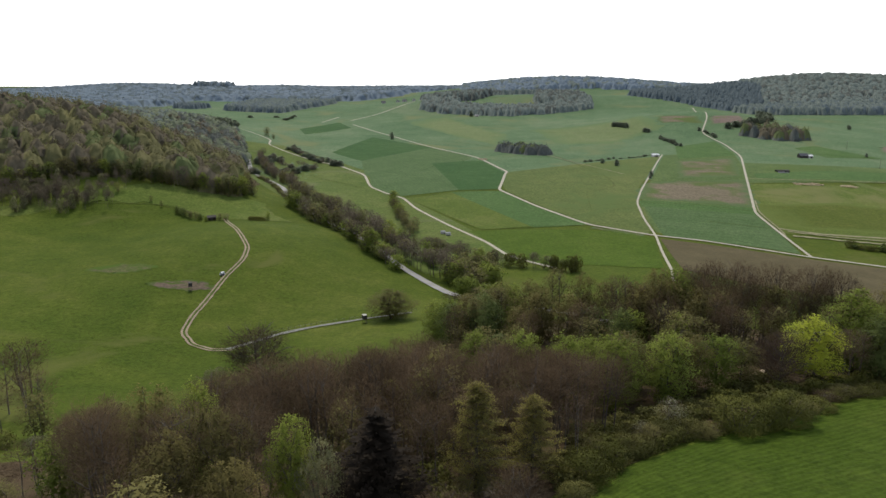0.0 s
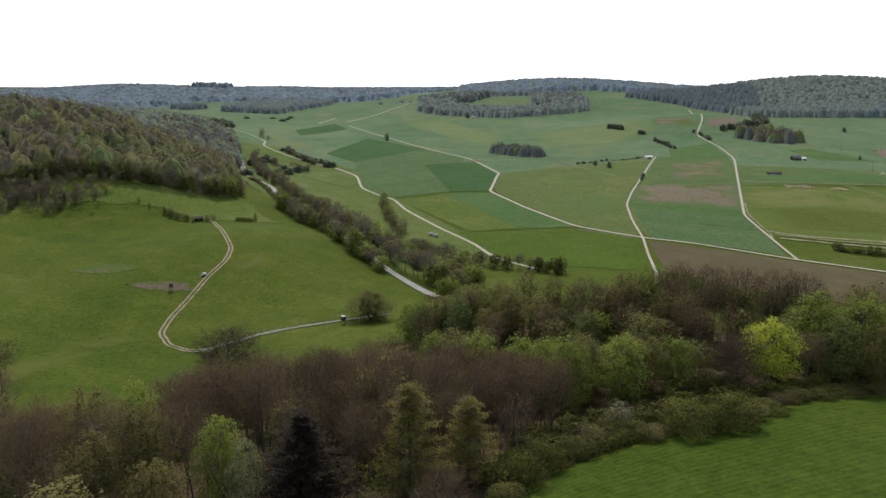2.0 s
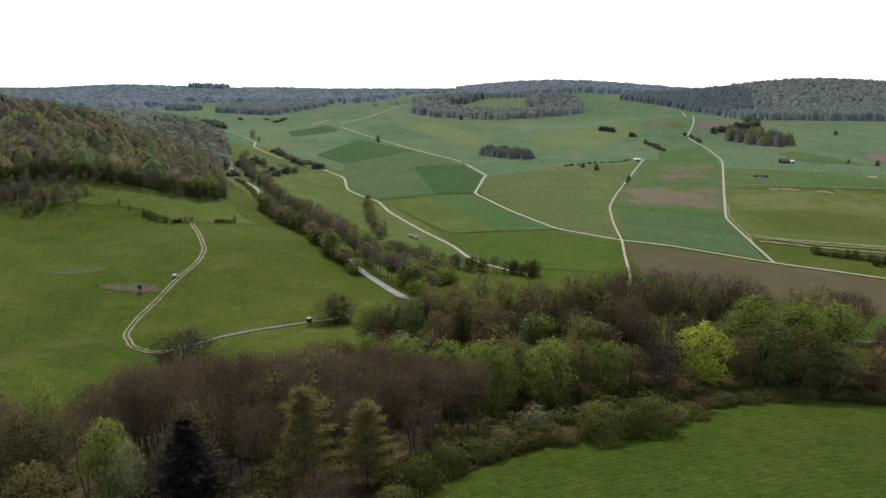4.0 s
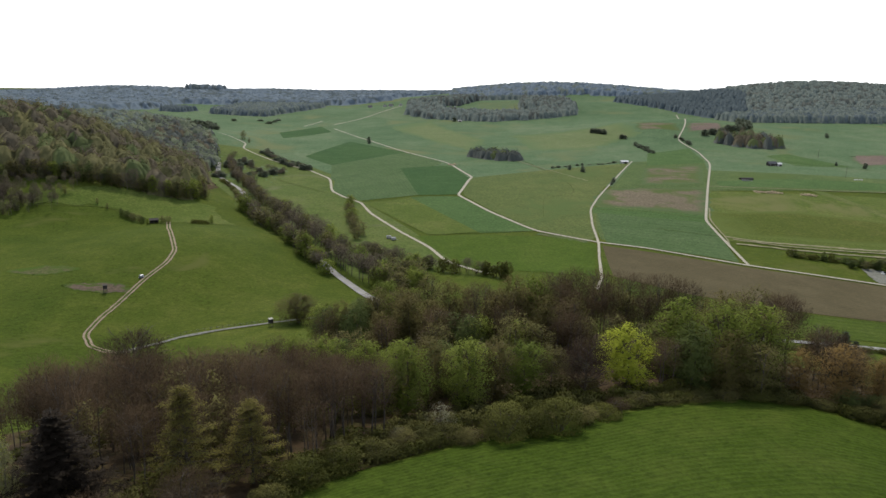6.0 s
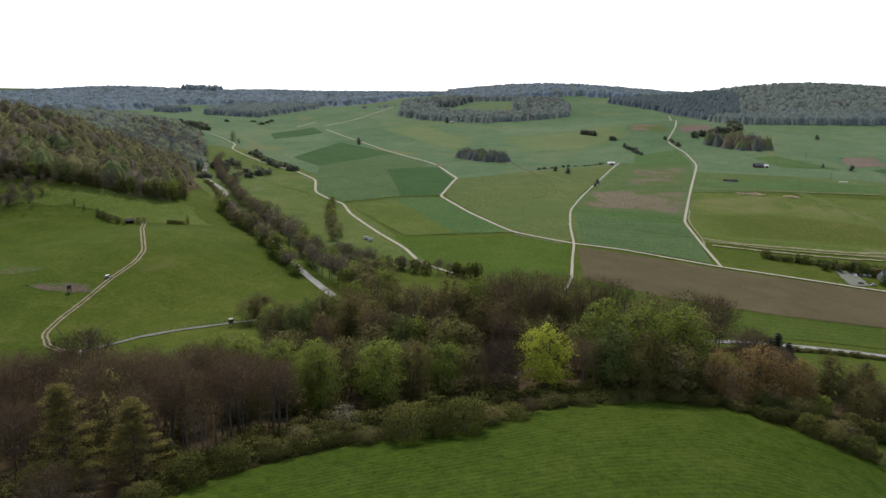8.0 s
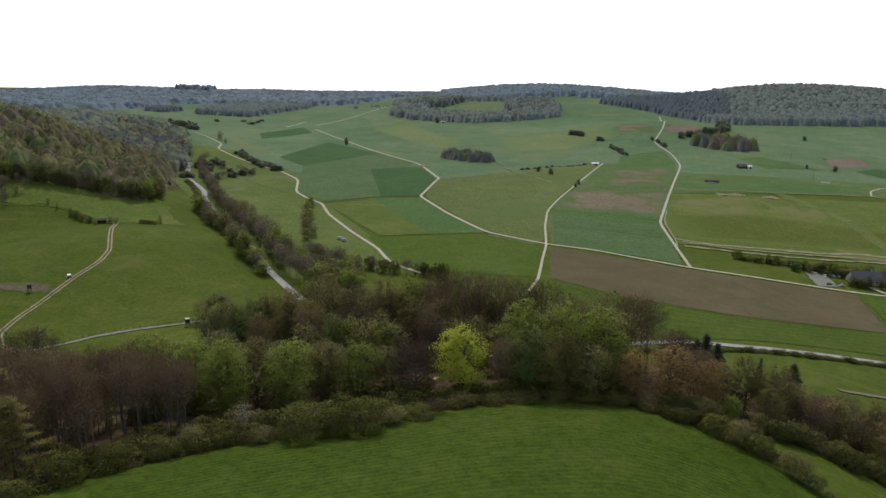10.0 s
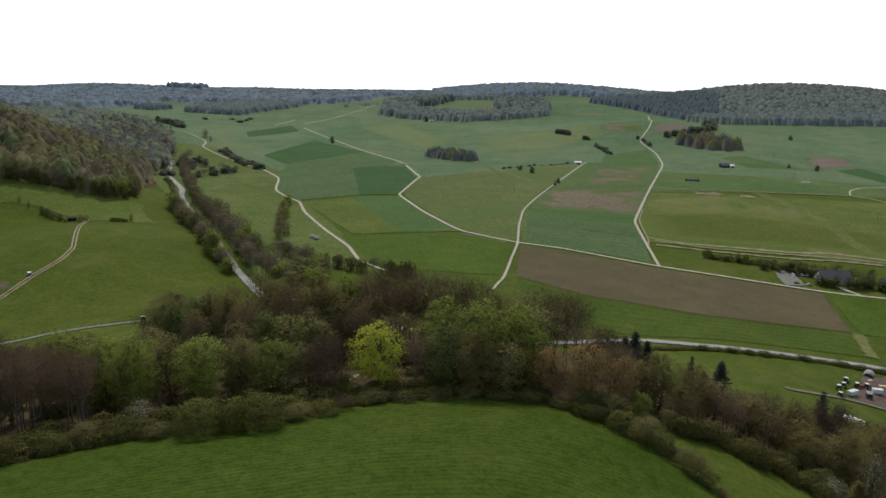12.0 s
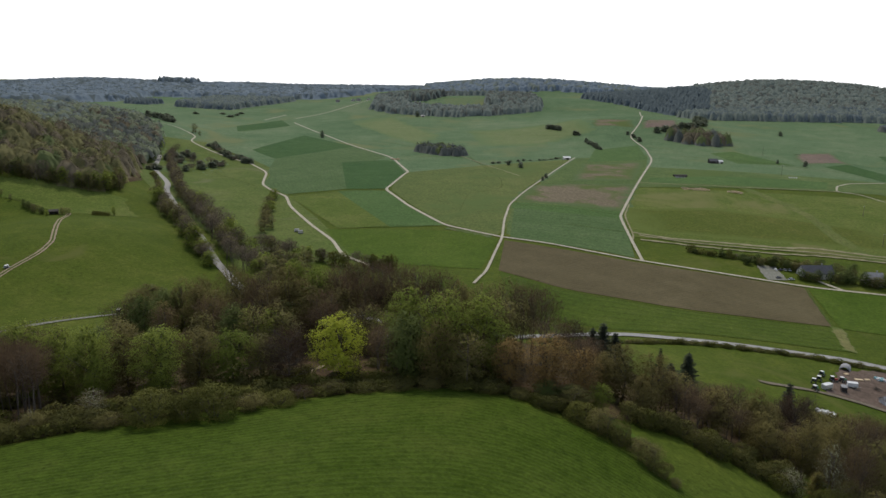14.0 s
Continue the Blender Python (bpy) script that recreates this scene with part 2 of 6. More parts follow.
# needles of far conifers, lightened and blued in place of haze
HAZED_NEEDLES = foliage("hazed_needles", (0.085, 0.112, 0.122), (0.122, 0.152, 0.158), 0.3)
PETALS = foliage("blossom", (0.11, 0.115, 0.048), (0.21, 0.205, 0.11), 0.4, 0.2)
MAY = foliage("may_blossom", (0.15, 0.155, 0.085), (0.30, 0.295, 0.20), 0.5, 0.2)
SHRUB = foliage("shrub_leaves", (0.062, 0.068, 0.016), (0.132, 0.134, 0.034), 0.3, 0.55)
THICKET = foliage("thicket_leaves", (0.068, 0.070, 0.021), (0.130, 0.124, 0.040), 0.3, 0.6)
# far leaves with the grey veil of haze painted in
HAZY = foliage("hazed_leaves", (0.119, 0.146, 0.129), (0.143, 0.171, 0.151), 0.22, 0.2)
# leaves of far single trees, lifted to grey-green to imitate haze
FAR_TREE = foliage("far_tree_leaves", (0.112, 0.134, 0.088), (0.148, 0.170, 0.110), 0.25, 0.3)
# blue-grey air before the horizon woods, put into their leaf colour
HAZED_RIDGE = foliage("hazed_ridge_leaves", (0.127, 0.167, 0.202), (0.151, 0.193, 0.229), 0.22, 0.2)
HILL_OLIVE = foliage("olive_canopy", (0.104, 0.101, 0.045), (0.162, 0.154, 0.066), 0.22, 0.2)
HILL_GREEN = foliage("green_canopy", (0.083, 0.105, 0.042), (0.122, 0.148, 0.056), 0.22, 0.2)
BEECH = foliage("beech_buds", (0.094, 0.081, 0.054), (0.142, 0.122, 0.080), 0.22, 0.2)
# the next two canopies: own tones, with some blue-grey haze mixed in
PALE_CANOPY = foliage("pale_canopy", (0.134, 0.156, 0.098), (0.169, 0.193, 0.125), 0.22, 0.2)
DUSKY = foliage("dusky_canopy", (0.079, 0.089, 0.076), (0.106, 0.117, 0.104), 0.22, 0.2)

# ---- the ground: one sheet out to the horizon ----
LATTICE = [
    (-66.0, -53.1, -44.8, -45.5, -54.9, -74.3, -101.3, -130.5),
    (-74.8, -57.6, -48.3, -54.5, -48.9, -51.8, -85.6, -130.8),
    (-80.1, -66.6, -57.3, -55.1, -39.4, -35.0, -78.5, -131.6),
    (-74.7, -84.9, -85.8, -39.1, -69.7, -56.5, -110.4, -134.0),
    (-49.6, -73.4, -93.1, -125.1, -57.7, -102.3, -153.5, -130.6),
    (-13.2, -52.5, -77.3, -146.5, -115.4, -139.1, -139.3, -122.7),
    (25.1, -27.0, -76.4, -116.5, -93.0, -100.1, -127.1, -116.9),
    (48.9, 5.9, -45.9, -101.9, -85.5, -96.1, -104.6, -90.5),
    (48.4, 9.5, -33.1, -64.9, -44.9, -27.5, -38.6, -48.7),
    (30.3, -0.8, -26.7, -31.9, -19.7, -2.1, 1.3, -2.8),
    (5.5, -9.2, -19.0, -18.6, -10.1, 6.9, 25.0, 39.3),
    (-20.2, -17.2, -13.3, -8.0, 1.3, 19.3, 46.6, 77.6),
]
SWELLS = [
    (-420, 690, 170, 150, 49.0),
    (-280, 650, 120, 110, 28.5),
    (-120, 430, 90, 120, 31.9),
    (60, 100, 90, 60, 2.4),
    (160, 160, 60, 60, 8.6),
    (60, 290, 110, 70, 7.9),
    (840, 1780, 250, 200, 17.7),
    (150, 1800, 330, 140, 29.3),
    (-200, 800, 90, 200, -7.9),
    (470, 1330, 160, 140, 23.2),
    (1100, 1900, 300, 200, 18.9),
    (350, 2250, 420, 170, 47.4),
] + [
    (-750, 2450, 650, 200, 18.5),
    (-350, 1950, 250, 200, -0.9),
    (-450, 1080, 150, 160, 32.2),
    (-350, 3100, 700, 300, -2.0),
    (1000, 1850, 500, 190, 28.3),
    (600, 1120, 170, 130, 7.7),
    (120, 315, 75, 50, -21.3),
    (-1500, 2450, 240, 300, -16.0),
    (-1060, 2450, 210, 260, 9.0),
    (-500, 2520, 150, 240, 6.0),
    (-160, 2700, 190, 300, -9.0),
    (-240, 540, 70, 45, 6.8),
    (-190, 590, 70, 50, 9.2),
]


def spline(t):
    t = np.abs(t)
    return np.where(t < 1, 2 / 3 - t * t + t ** 3 / 2, np.where(t < 2, (2 - t) ** 3 / 6, 0))


def relief(x, y):
    """Height of the land: a smooth lattice that widens with distance, plus single hills and hollows."""
    x, y = np.asarray(x, float).ravel(), np.asarray(y, float).ravel()
    grid = np.array(LATTICE)
    nv, nu = grid.shape
    d = np.maximum(y, -50) + 150
    a = (np.clip(x / d, -0.95, 0.95) + 0.95) / 1.9 * (nu - 3) + 1
    b = np.clip(np.log(d / 100), 0, 3.9) / 3.9 * (nv - 3) + 1
    z = np.einsum("ij,jk,ik->i", spline(b[:, None] - np.arange(nv)), grid, spline(a[:, None] - np.arange(nu)))
    for cx, cy, rx, ry, height in SWELLS:
        z = z + height * np.exp(-((x - cx) / rx) ** 2 - ((y - cy) / ry) ** 2)
    return z


SX = np.arange(-3.46, 3.47, 0.0245)
SY = np.arange(-1.75, 3.87, 0.0245)
GX, GY = 60 + 200 * np.sinh(SX), 150 + 200 * np.sinh(SY)
MX, MY = np.meshgrid(GX, GY)
GZ = relief(MX, MY).reshape(MX.shape)


def ground_z(x, y):
    """Height of the ground sheet itself, bilinear between its vertices."""
    x, y = np.asarray(x, float), np.asarray(y, float)
    i = np.clip(np.searchsorted(GX, x) - 1, 0, len(GX) - 2)
    j = np.clip(np.searchsorted(GY, y) - 1, 0, len(GY) - 2)
    u, v = (x - GX[i]) / (GX[i + 1] - GX[i]), (y - GY[j]) / (GY[j + 1] - GY[j])
    return GZ[j, i] * (1 - u) * (1 - v) + GZ[j, i + 1] * u * (1 - v) + GZ[j + 1, i] * (1 - u) * v + GZ[j + 1, i + 1] * u * v


def mesh_of(name, verts, faces, mat, smooth=False, normals=None):
    """A mesh from arrays of vertices and of faces with equal corner counts."""
    me = bpy.data.meshes.new(name)
    verts, faces = np.asarray(verts, np.float32), np.asarray(faces, np.int32)
    n, k = faces.shape
    me.vertices.add(len(verts))
    me.vertices.foreach_set("co", verts.ravel())
    me.loops.add(n * k)
    me.loops.foreach_set("vertex_index", faces.ravel())
    me.polygons.add(n)
    me.polygons.foreach_set("loop_start", np.arange(0, n * k, k, dtype=np.int32))
    me.polygons.foreach_set("use_smooth", np.full(n, smooth or normals is not None))
    me.update(calc_edges=True)
    if normals is not None:
        me.attributes.new("custom_normal", "FLOAT_VECTOR", "POINT").data.foreach_set("vector", np.asarray(normals, np.float32).ravel())
    me.materials.append(mat)
    return me


def grid_faces(rows, cols):
    a = (np.arange(rows - 1)[:, None] * cols + np.arange(cols - 1)).ravel()
    return np.stack([a, a + 1, a + cols + 1, a + cols], 1)


ground = new("ground", mesh_of("ground", np.stack([MX.ravel(), MY.ravel(), GZ.ravel()], 1), grid_faces(*MX.shape), MEADOW, True))
tagged(ground, "rolling green meadow land with patches of bare soil", "ground", kind="structure")


def resample(points, n, rounded=True):
    """n points evenly along a line through the given ones, with rounded corners."""
    p = np.array(points, float)
    if rounded and len(p) > 2:
        for _ in range(2):
            q = [p[0]]
            for a, b in zip(p[:-1], p[1:]):
                q += [a * 0.87 + b * 0.13, a * 0.13 + b * 0.87]
            p = np.array(q + [p[-1]])
    s = np.r_[0, np.cumsum(np.hypot(*np.diff(p, axis=0).T))]
    t = np.linspace(0, s[-1], n)
    return np.stack([np.interp(t, s, p[:, 0]), np.interp(t, s, p[:, 1])], 1)


def sheet(name, side_a, side_b, mat, lift=0.12, step=9.0, label="", category="field", ragged=0.0, rounded=True, parent=None):
    """A field or patch laid on the ground between two sides."""
    la = np.hypot(*np.diff(np.array(side_a, float), axis=0).T).sum()
    lb = np.hypot(*np.diff(np.array(side_b, float), axis=0).T).sum()
    n = max(6, int(max(la, lb) / step))
    a, b = resample(side_a, n, rounded), resample(side_b, n, rounded)
    m = max(5, int(np.hypot(*(a - b).T).max() / step))
    f = np.linspace(0, 1, m)[:, None, None]
    p = a[None] * (1 - f) + b[None] * f
    if ragged:
        rng = np.random.default_rng(len(name) + n)
        p[0] += rng.normal(0, ragged, (n, 2)); p[-1] += rng.normal(0, ragged, (n, 2))
        p[:, 0] += rng.normal(0, ragged, (m, 2)); p[:, -1] += rng.normal(0, ragged, (m, 2))
    flat = p.reshape(-1, 2)
    z = ground_z(flat[:, 0], flat[:, 1]) + lift * 0.6 + 0.0002 * np.hypot(flat[:, 0], flat[:, 1])
    me = mesh_of(name, np.c_[flat, z], grid_faces(m, n), mat, True)
    uv = me.uv_layers.new(name="uv")
    width = np.hypot(*(a - b).T).mean()
    cell = np.stack(np.meshgrid(np.linspace(0, (la + lb) / 2, n), np.linspace(0, width, m)), 2).reshape(-1, 2)
    idx = np.empty(len(me.loops), np.int32)
    me.loops.foreach_get("vertex_index", idx)
    uv.data.foreach_set("uv", cell[idx].astype(np.float32).ravel())
    inset = me.uv_layers.new(name="inset")
    e = np.stack(np.meshgrid(1 - np.abs(np.linspace(-1, 1, n)), 1 - np.abs(np.linspace(-1, 1, m))), 2).reshape(-1, 2)
    inset.data.foreach_set("uv", e[idx].astype(np.float32).ravel())
    ob = new(name, me)
    if parent:
        ob.parent = parent
    else:
        tagged(ob, label, category, kind="structure")
    return ob


def ribbon(name, points, width, mat, lift=0.2, label="", category="road", offset=0.0, step=4.0, parent=None, ragged=0.12):
    """A road or rut along a line, with slightly uneven edges."""
    length = np.hypot(*np.diff(np.array(points, float), axis=0).T).sum()
    c = resample(points, max(8, int(length / step)))
    d = np.gradient(c, axis=0)
    d /= np.hypot(*d.T)[:, None]
    side = np.stack([d[:, 1], -d[:, 0]], 1)
    rng = np.random.default_rng(len(points) * 7 + len(name))
    rows = [c + side * (offset + w * width / 2 * (1 + rng.normal(0, ragged, len(c))[:, None] * (abs(w) > 0.9))) for w in (-1, -0.4, 0.4, 1)]
    flat = np.concatenate(rows)
    crown = np.repeat([0, 0.04, 0.04, 0], len(c))
    z = ground_z(flat[:, 0], flat[:, 1]) + lift + crown + 0.0003 * np.hypot(flat[:, 0], flat[:, 1])
    ob = new(name, mesh_of(name, np.c_[flat, z], grid_faces(4, len(c)), mat, True))
    if parent:
        ob.parent = parent
    else:
        tagged(ob, label, category, kind="structure")
    return ob


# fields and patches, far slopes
sheet("pasture", [(-900, 2300), (-420, 2300), (-60, 2300), (140, 2300), (330, 2300), (450, 2300), (600, 2250), (900, 2150), (1500, 2050)], [(-480, 900), (-220, 820), (-60, 760), (60, 780), (200, 750), (380, 790), (520, 780), (700, 740), (1100, 700)], HAZED_PASTURE, 0.05, 18, label="green upland pasture on the far slope, paled for haze", category="pasture")
sheet("field", [(-159, 1031), (-118, 1216)], [(-108, 950), (-16, 1078)], DARK_CROP, 0.3, label="dark green winter crop field on the far slope")
sheet("field", [(-14, 911), (49, 937), (71, 823)], [(16, 724), (38, 723), (56, 723)], DARK_CROP, 0.3, label="dark green crop field beside a bend in the farm road")
sheet("field", [(-108, 950), (-24, 1092), (46, 950), (-13, 905), (17, 726)], [(-92, 840), (-84, 820), (-76, 752), (-58, 717), (-40, 700)], BLUE_CROP, 0.25, label="pale bluish-green crop field with faint drill rows")
sheet("field", [(-36, 690), (-10, 703), (8, 714)], [(30, 561), (52, 561), (72, 561)], ROUGH_MEADOW, 0.25, label="yellowish-green meadow beside the farm road")
sheet("field", [(8, 714), (30, 718), (57, 711)], [(72, 561), (92, 561), (112, 563)], UPLAND_GREEN, 0.25, label="fresh green meadow between two farm roads")
sheet("field", [(57, 712), (84, 634)], [(90, 560), (116, 563)], UPLAND_GREEN, 0.3, label="green wedge of crop along the farm road")
sheet("field", [(-263, 1327), (-209, 1462)], [(-235, 1232), (-172, 1362)], DARK_CROP, 0.3, label="narrow dark green field far up the valley")
sheet("field", [(20, 556), (70, 555), (130, 541), (156, 519)], [(60, 455), (90, 446), (120, 436), (138, 432)], LUSH_CROP, 0.2, label="lush green meadow beside the crossroads")
sheet("field", [(160, 515), (247, 470), (352, 445)], [(149, 430), (185, 392), (244, 373), (331, 374)], PLOUGHED, 0.25, 7, label="bare brown ploughed field below the crossroads")
sheet("field", [(149, 427), (185, 389), (244, 370), (331, 371)], [(150, 360), (200, 326), (250, 330), (317, 334)], STRIPED, 0.2, 7, label="green meadow strip with mowing stripes beside the road")
sheet("field", [(292, 897), (374, 925)], [(254, 765), (325, 779)], MOTTLED, 0.3, label="patchy brown and green field on the slope", ragged=2)
sheet("field", [(206, 738), (322, 756)], [(178, 655), (280, 624)], MOTTLED, 0.3, label="patchy reddish-brown field with greening strip", ragged=2)
sheet("field", [(180, 640), (273, 622)], [(165, 524), (249, 484)], BLUE_CROP, 0.25, label="pale green crop field between two farm tracks")
sheet("field", [(316, 735), (290, 660), (272, 612), (262, 540)], [(760, 742), (720, 640), (690, 560), (660, 500)], OLIVE_CROP, 0.2, label="yellowish olive meadow beside the farm road")
sheet("meadow", [(-360, 1030), (-290, 925), (-215, 752), (-112, 588), (-55, 505), (-10, 420)], [(-236, 1065), (-145, 962), (-80, 846), (-50, 722), (8, 596), (55, 476)], VALLEY_MEADOW, 0.12, label="pale green damp meadow on the valley floor", category="meadow")
sheet("meadow", [(-330, 470), (-275, 526), (-230, 566), (-185, 576), (-150, 585)], [(-330, 440), (-261, 518), (-210, 534), (-160, 512), (-112, 520)], ROUGH_MEADOW, 0.12, 6, label="yellowish rough meadow below the hill wood", category="meadow", ragged=1.5)
sheet("pasture", [(316, 738), (440, 758), (560, 769), (760, 745), (950, 720)], [(370, 882), (520, 866), (700, 828), (850, 812), (1050, 805)], LOWER_PASTURE, 0.1, 10, label="green pasture above the olive meadow", category="pasture")
sheet("pasture", [(163, 534), (168, 580), (179, 640), (197, 693), (231, 783), (272, 897), (292, 950)], [(248, 482), (257, 540), (268, 609), (307, 717), (340, 800), (364, 875), (398, 990)], LOWER_PASTURE, 0.1, 9, label="green pasture between two farm tracks", category="pasture")
ribbon("roadside_verge", [(290, 650), (275, 606), (267, 545), (263, 530)], 1.3, STRAW_LINE, 0.25, "pale dry grass verge beside the concrete road", "verge", offset=3.4, ragged=0.3)
for pts, w in (([(264, 553), (290, 541), (329, 539), (376, 536), (405, 542), (448, 532), (520, 520)], 3.6), ([(268, 545), (302, 533), (345, 530), (400, 531), (470, 521)], 2.2), ([(266, 533), (302, 525), (339, 521), (369, 520), (405, 523), (480, 512)], 3.0)):
    ribbon("dry_strip", pts, w, STRAW_LINE, 0.35, "straw-coloured strip of dry grass across the meadow", "grass strip", ragged=0.35)
sheet("dry_strip", [(430, 760), (446, 646), (435, 578), (436, 520)], [(444, 758), (458, 644), (447, 576), (446, 520)], YELLOWING, 0.4, 6, label="faint yellowish strip of dry grass", category="grass strip", ragged=1.0)
sheet("field", [(274, 640), (297, 636), (356, 654), (430, 632), (500, 600)], [(272, 560), (305, 556), (339, 553), (400, 552), (500, 548)], DARK_OLIVE, 0.3, 8, label="darker olive band of mown meadow", ragged=1.5)
sheet("field", [(335, 1040), (410, 1088)], [(300, 915), (388, 950)], UPLAND_GREEN, 0.3, label="bright green crop field above the patchy field")
sheet("field", [(338, 768), (423, 771), (538, 779)], [(347, 799), (448, 833), (562, 824)], UPLAND_GREEN, 0.25, label="green crop strip above the timber heap")
sheet("field", [(495, 1017), (533, 1033)], [(502, 938), (578, 940)], UPLAND_GREEN, 0.3, label="dark green wedge of crop behind the field barn")
sheet("field", [(181, 651), (272, 620)], [(175, 626), (264, 595)], UPLAND_GREEN, 0.35, label="green strip below the patchy field", ragged=1.0)
sheet("pasture", [(-70, 1450), (3, 1568)], [(84, 1075), (110, 1216)], SUNNY_PASTURE, 0.3, 14, label="paler yellowish pasture along the farm road", category="pasture", ragged=4)
sheet("pasture", [(160, 1290), (300, 1330), (372, 1370)], [(175, 1080), (262, 1092), (372, 1235)], SUNNY_PASTURE, 0.3, 14, label="paler dry pasture on the upper slope", category="pasture", ragged=4)
sheet("field", [(622, 1035), (687, 1057)], [(595, 953), (667, 973)], RED_SOIL, 0.35, label="reddish-pink bare field on the far slope", ragged=3)
sheet("field", [(664, 968), (678, 902)], [(619, 940), (644, 847)], DARK_CROP, 0.35, label="dark green crop strip on the far slope")
sheet("field", [(760, 1060), (900, 1080)], [(720, 950), (860, 960)], DARK_CROP, 0.35, label="dark green crop field far up the slope")
sheet("field", [(473, 1292), (538, 1317)], [(450, 1222), (522, 1228)], RED_SOIL, 0.35, label="pinkish bare field at the edge of the wood", ragged=3)
sheet("field", [(390, 1330), (450, 1290)], [(380, 1260), (440, 1230)], MOTTLED, 0.35, label="pale brown patch beside the hill road", ragged=3)
sheet("field", [(74, 826), (60, 722), (86, 642), (117, 567), (154, 531)], [(285, 940), (264, 890), (224, 782), (189, 694), (162, 540)], BEND_MEADOW, 0.15, label="olive-green pasture inside the road bend")
sheet("field", [(353, 447), (520, 440)], [(335, 372), (520, 350)], LUSH_CROP, 0.2, label="bright green meadow beside the ploughed field")
sheet("bare_patch", [(-149, 347), (-140, 351), (-130, 352), (-120, 350), (-113, 346)], [(-148, 345), (-140, 341), (-130, 339), (-120, 341), (-113, 344)], TRAMPLED, 0.1, 2, label="trampled reddish soil beside the hunting blind", category="bare soil", ragged=0.8)
sheet("bare_patch", [(-190, 368), (-176, 376), (-160, 374), (-152, 369)], [(-189, 366), (-176, 361), (-162, 361), (-152, 367)], FAINT_SOIL, 0.1, 2, label="worn bare patch in the meadow", category="bare soil", ragged=0.8)
sheet("bare_patch", [(118, 556), (152, 530)], [(116, 550), (150, 524)], MOTTLED, 0.3, 3, label="muddy field corner beside the crossroads", category="bare soil", ragged=0.8)
sheet("bare_patch", [(329, 374), (336, 373)], [(316, 335), (322, 333)], STRAW, 0.35, 2, label="pale dry turning strip at the field end", category="bare soil", ragged=0.6)
sheet("yard", [(296, 304), (324, 312), (370, 306)], [(270, 266), (294, 254), (340, 238)], YARD, 0.2, 4, label="reddish-brown dirt farm yard", category="yard", ragged=0.8)

# the crop field on the near hill
EDGE = [(-60, 20), (-30, 50), (0, 78), (18, 94), (31, 108), (48, 120), (70, 133), (90, 145), (104, 150), (115, 153), (128, 149), (140, 139), (150, 129), (159, 120), (176, 98), (215, 40)]
sheet("crop_field", EDGE, [(-90, -80), (-50, -90), (0, -95), (60, -98), (120, -98), (180, -95), (250, -80)], NEAR_CROP, 0.15, 3.0, label="young green crop on the near hill with drill rows")
# woodland floor
sheet("woodland_floor", [(-420, 470), (-372, 490), (-334, 524), (-307, 552), (-284, 568), (-256, 574), (-209, 576), (-176, 582), (-172, 610)], [(-640, 600), (-600, 700), (-520, 780), (-450, 860), (-350, 920), (-270, 880), (-222, 790), (-178, 690)], LITTER, 0.2, 10, label="brown leaf litter under the hill wood", category="forest floor", ragged=1.0)
sheet("woodland_floor", [(-118, 150), (-90, 152), (-62, 196), (-36, 200), (-6, 262), (20, 300), (70, 290), (120, 250), (160, 215), (215, 205), (280, 220)],
      [(-88, 96), (-60, 82), (-30, 60), (0, 81), (18, 97), (48, 123), (80, 142), (108, 154), (130, 152), (150, 146), (178, 152), (200, 160), (260, 160)], LITTER, 0.1, 5, label="brown leaf litter under the wood", category="forest floor")

# ---- roads ----
ribbon("road", [(-252, 930), (-236, 876), (-225, 838), (-192, 772), (-158, 704), (-146, 666), (-126, 625), (-107, 588), (-86, 546), (-64, 503), (-44, 464), (-28, 432), (-11, 404), (5, 374), (35, 346), (80, 332), (140, 326), (200, 321), (225, 316), (282, 319), (309, 320), (326, 316), (420, 300)],
       5.4, ASPHALT, 0.3, "grey worn asphalt country road along the valley", "road", ragged=0.02)
ribbon("farm_road", [(-363, 1196), (-330, 1190), (-262, 1101), (-255, 1055), (-218, 1012), (-169, 957), (-133, 917), (-92, 838), (-77, 752), (-59, 717), (-38, 688), (-25, 643), (7, 571), (32, 520), (45, 477), (72, 439)],
       2.6, GRAVEL, 0.3, "pale gravel farm road along the valley floor", ragged=0.06)
ribbon("farm_road", [(-176, 1421), (-121, 1299), (-91, 1239), (-20, 1085), (46, 960), (68, 858), (73, 836), (74, 826), (71, 815), (60, 740), (57, 724), (58, 714), (84, 637), (116, 563), (138, 542), (159, 524), (192, 509), (221, 491), (252, 475), (310, 459), (354, 448), (403, 444), (520, 425)],
       2.8, GRAVEL, 0.35, "pale concrete farm road winding over the slope", ragged=0.05)
ribbon("farm_road", [(132, 396), (141, 426), (150, 477), (159, 523), (165, 578), (175, 639), (193, 693), (227, 783), (269, 897), (291, 954)], 1.8, GRAVEL, 0.4, "pale gravel track climbing from the crossroads", ragged=0.08)
ribbon("farm_road", [(252, 475), (266, 597), (270, 612), (325, 764), (392, 945), (413, 1057), (416, 1165), (462, 1271), (514, 1440), (552, 1613)], 2.3, GRAVEL, 0.4, "pale concrete road climbing straight up the slope", ragged=0.05)
ribbon("farm_road", [(600, 690), (571, 724), (562, 759), (542, 767), (560, 800), (585, 822), (640, 840)], 2.0, GRAVEL, 0.3, "narrow pale track forking on the meadow")
ribbon("farm_road", [(-243, 1459), (-225, 1575)], 3.1, GRAVEL, 0.4, "far pale track in the upper valley")
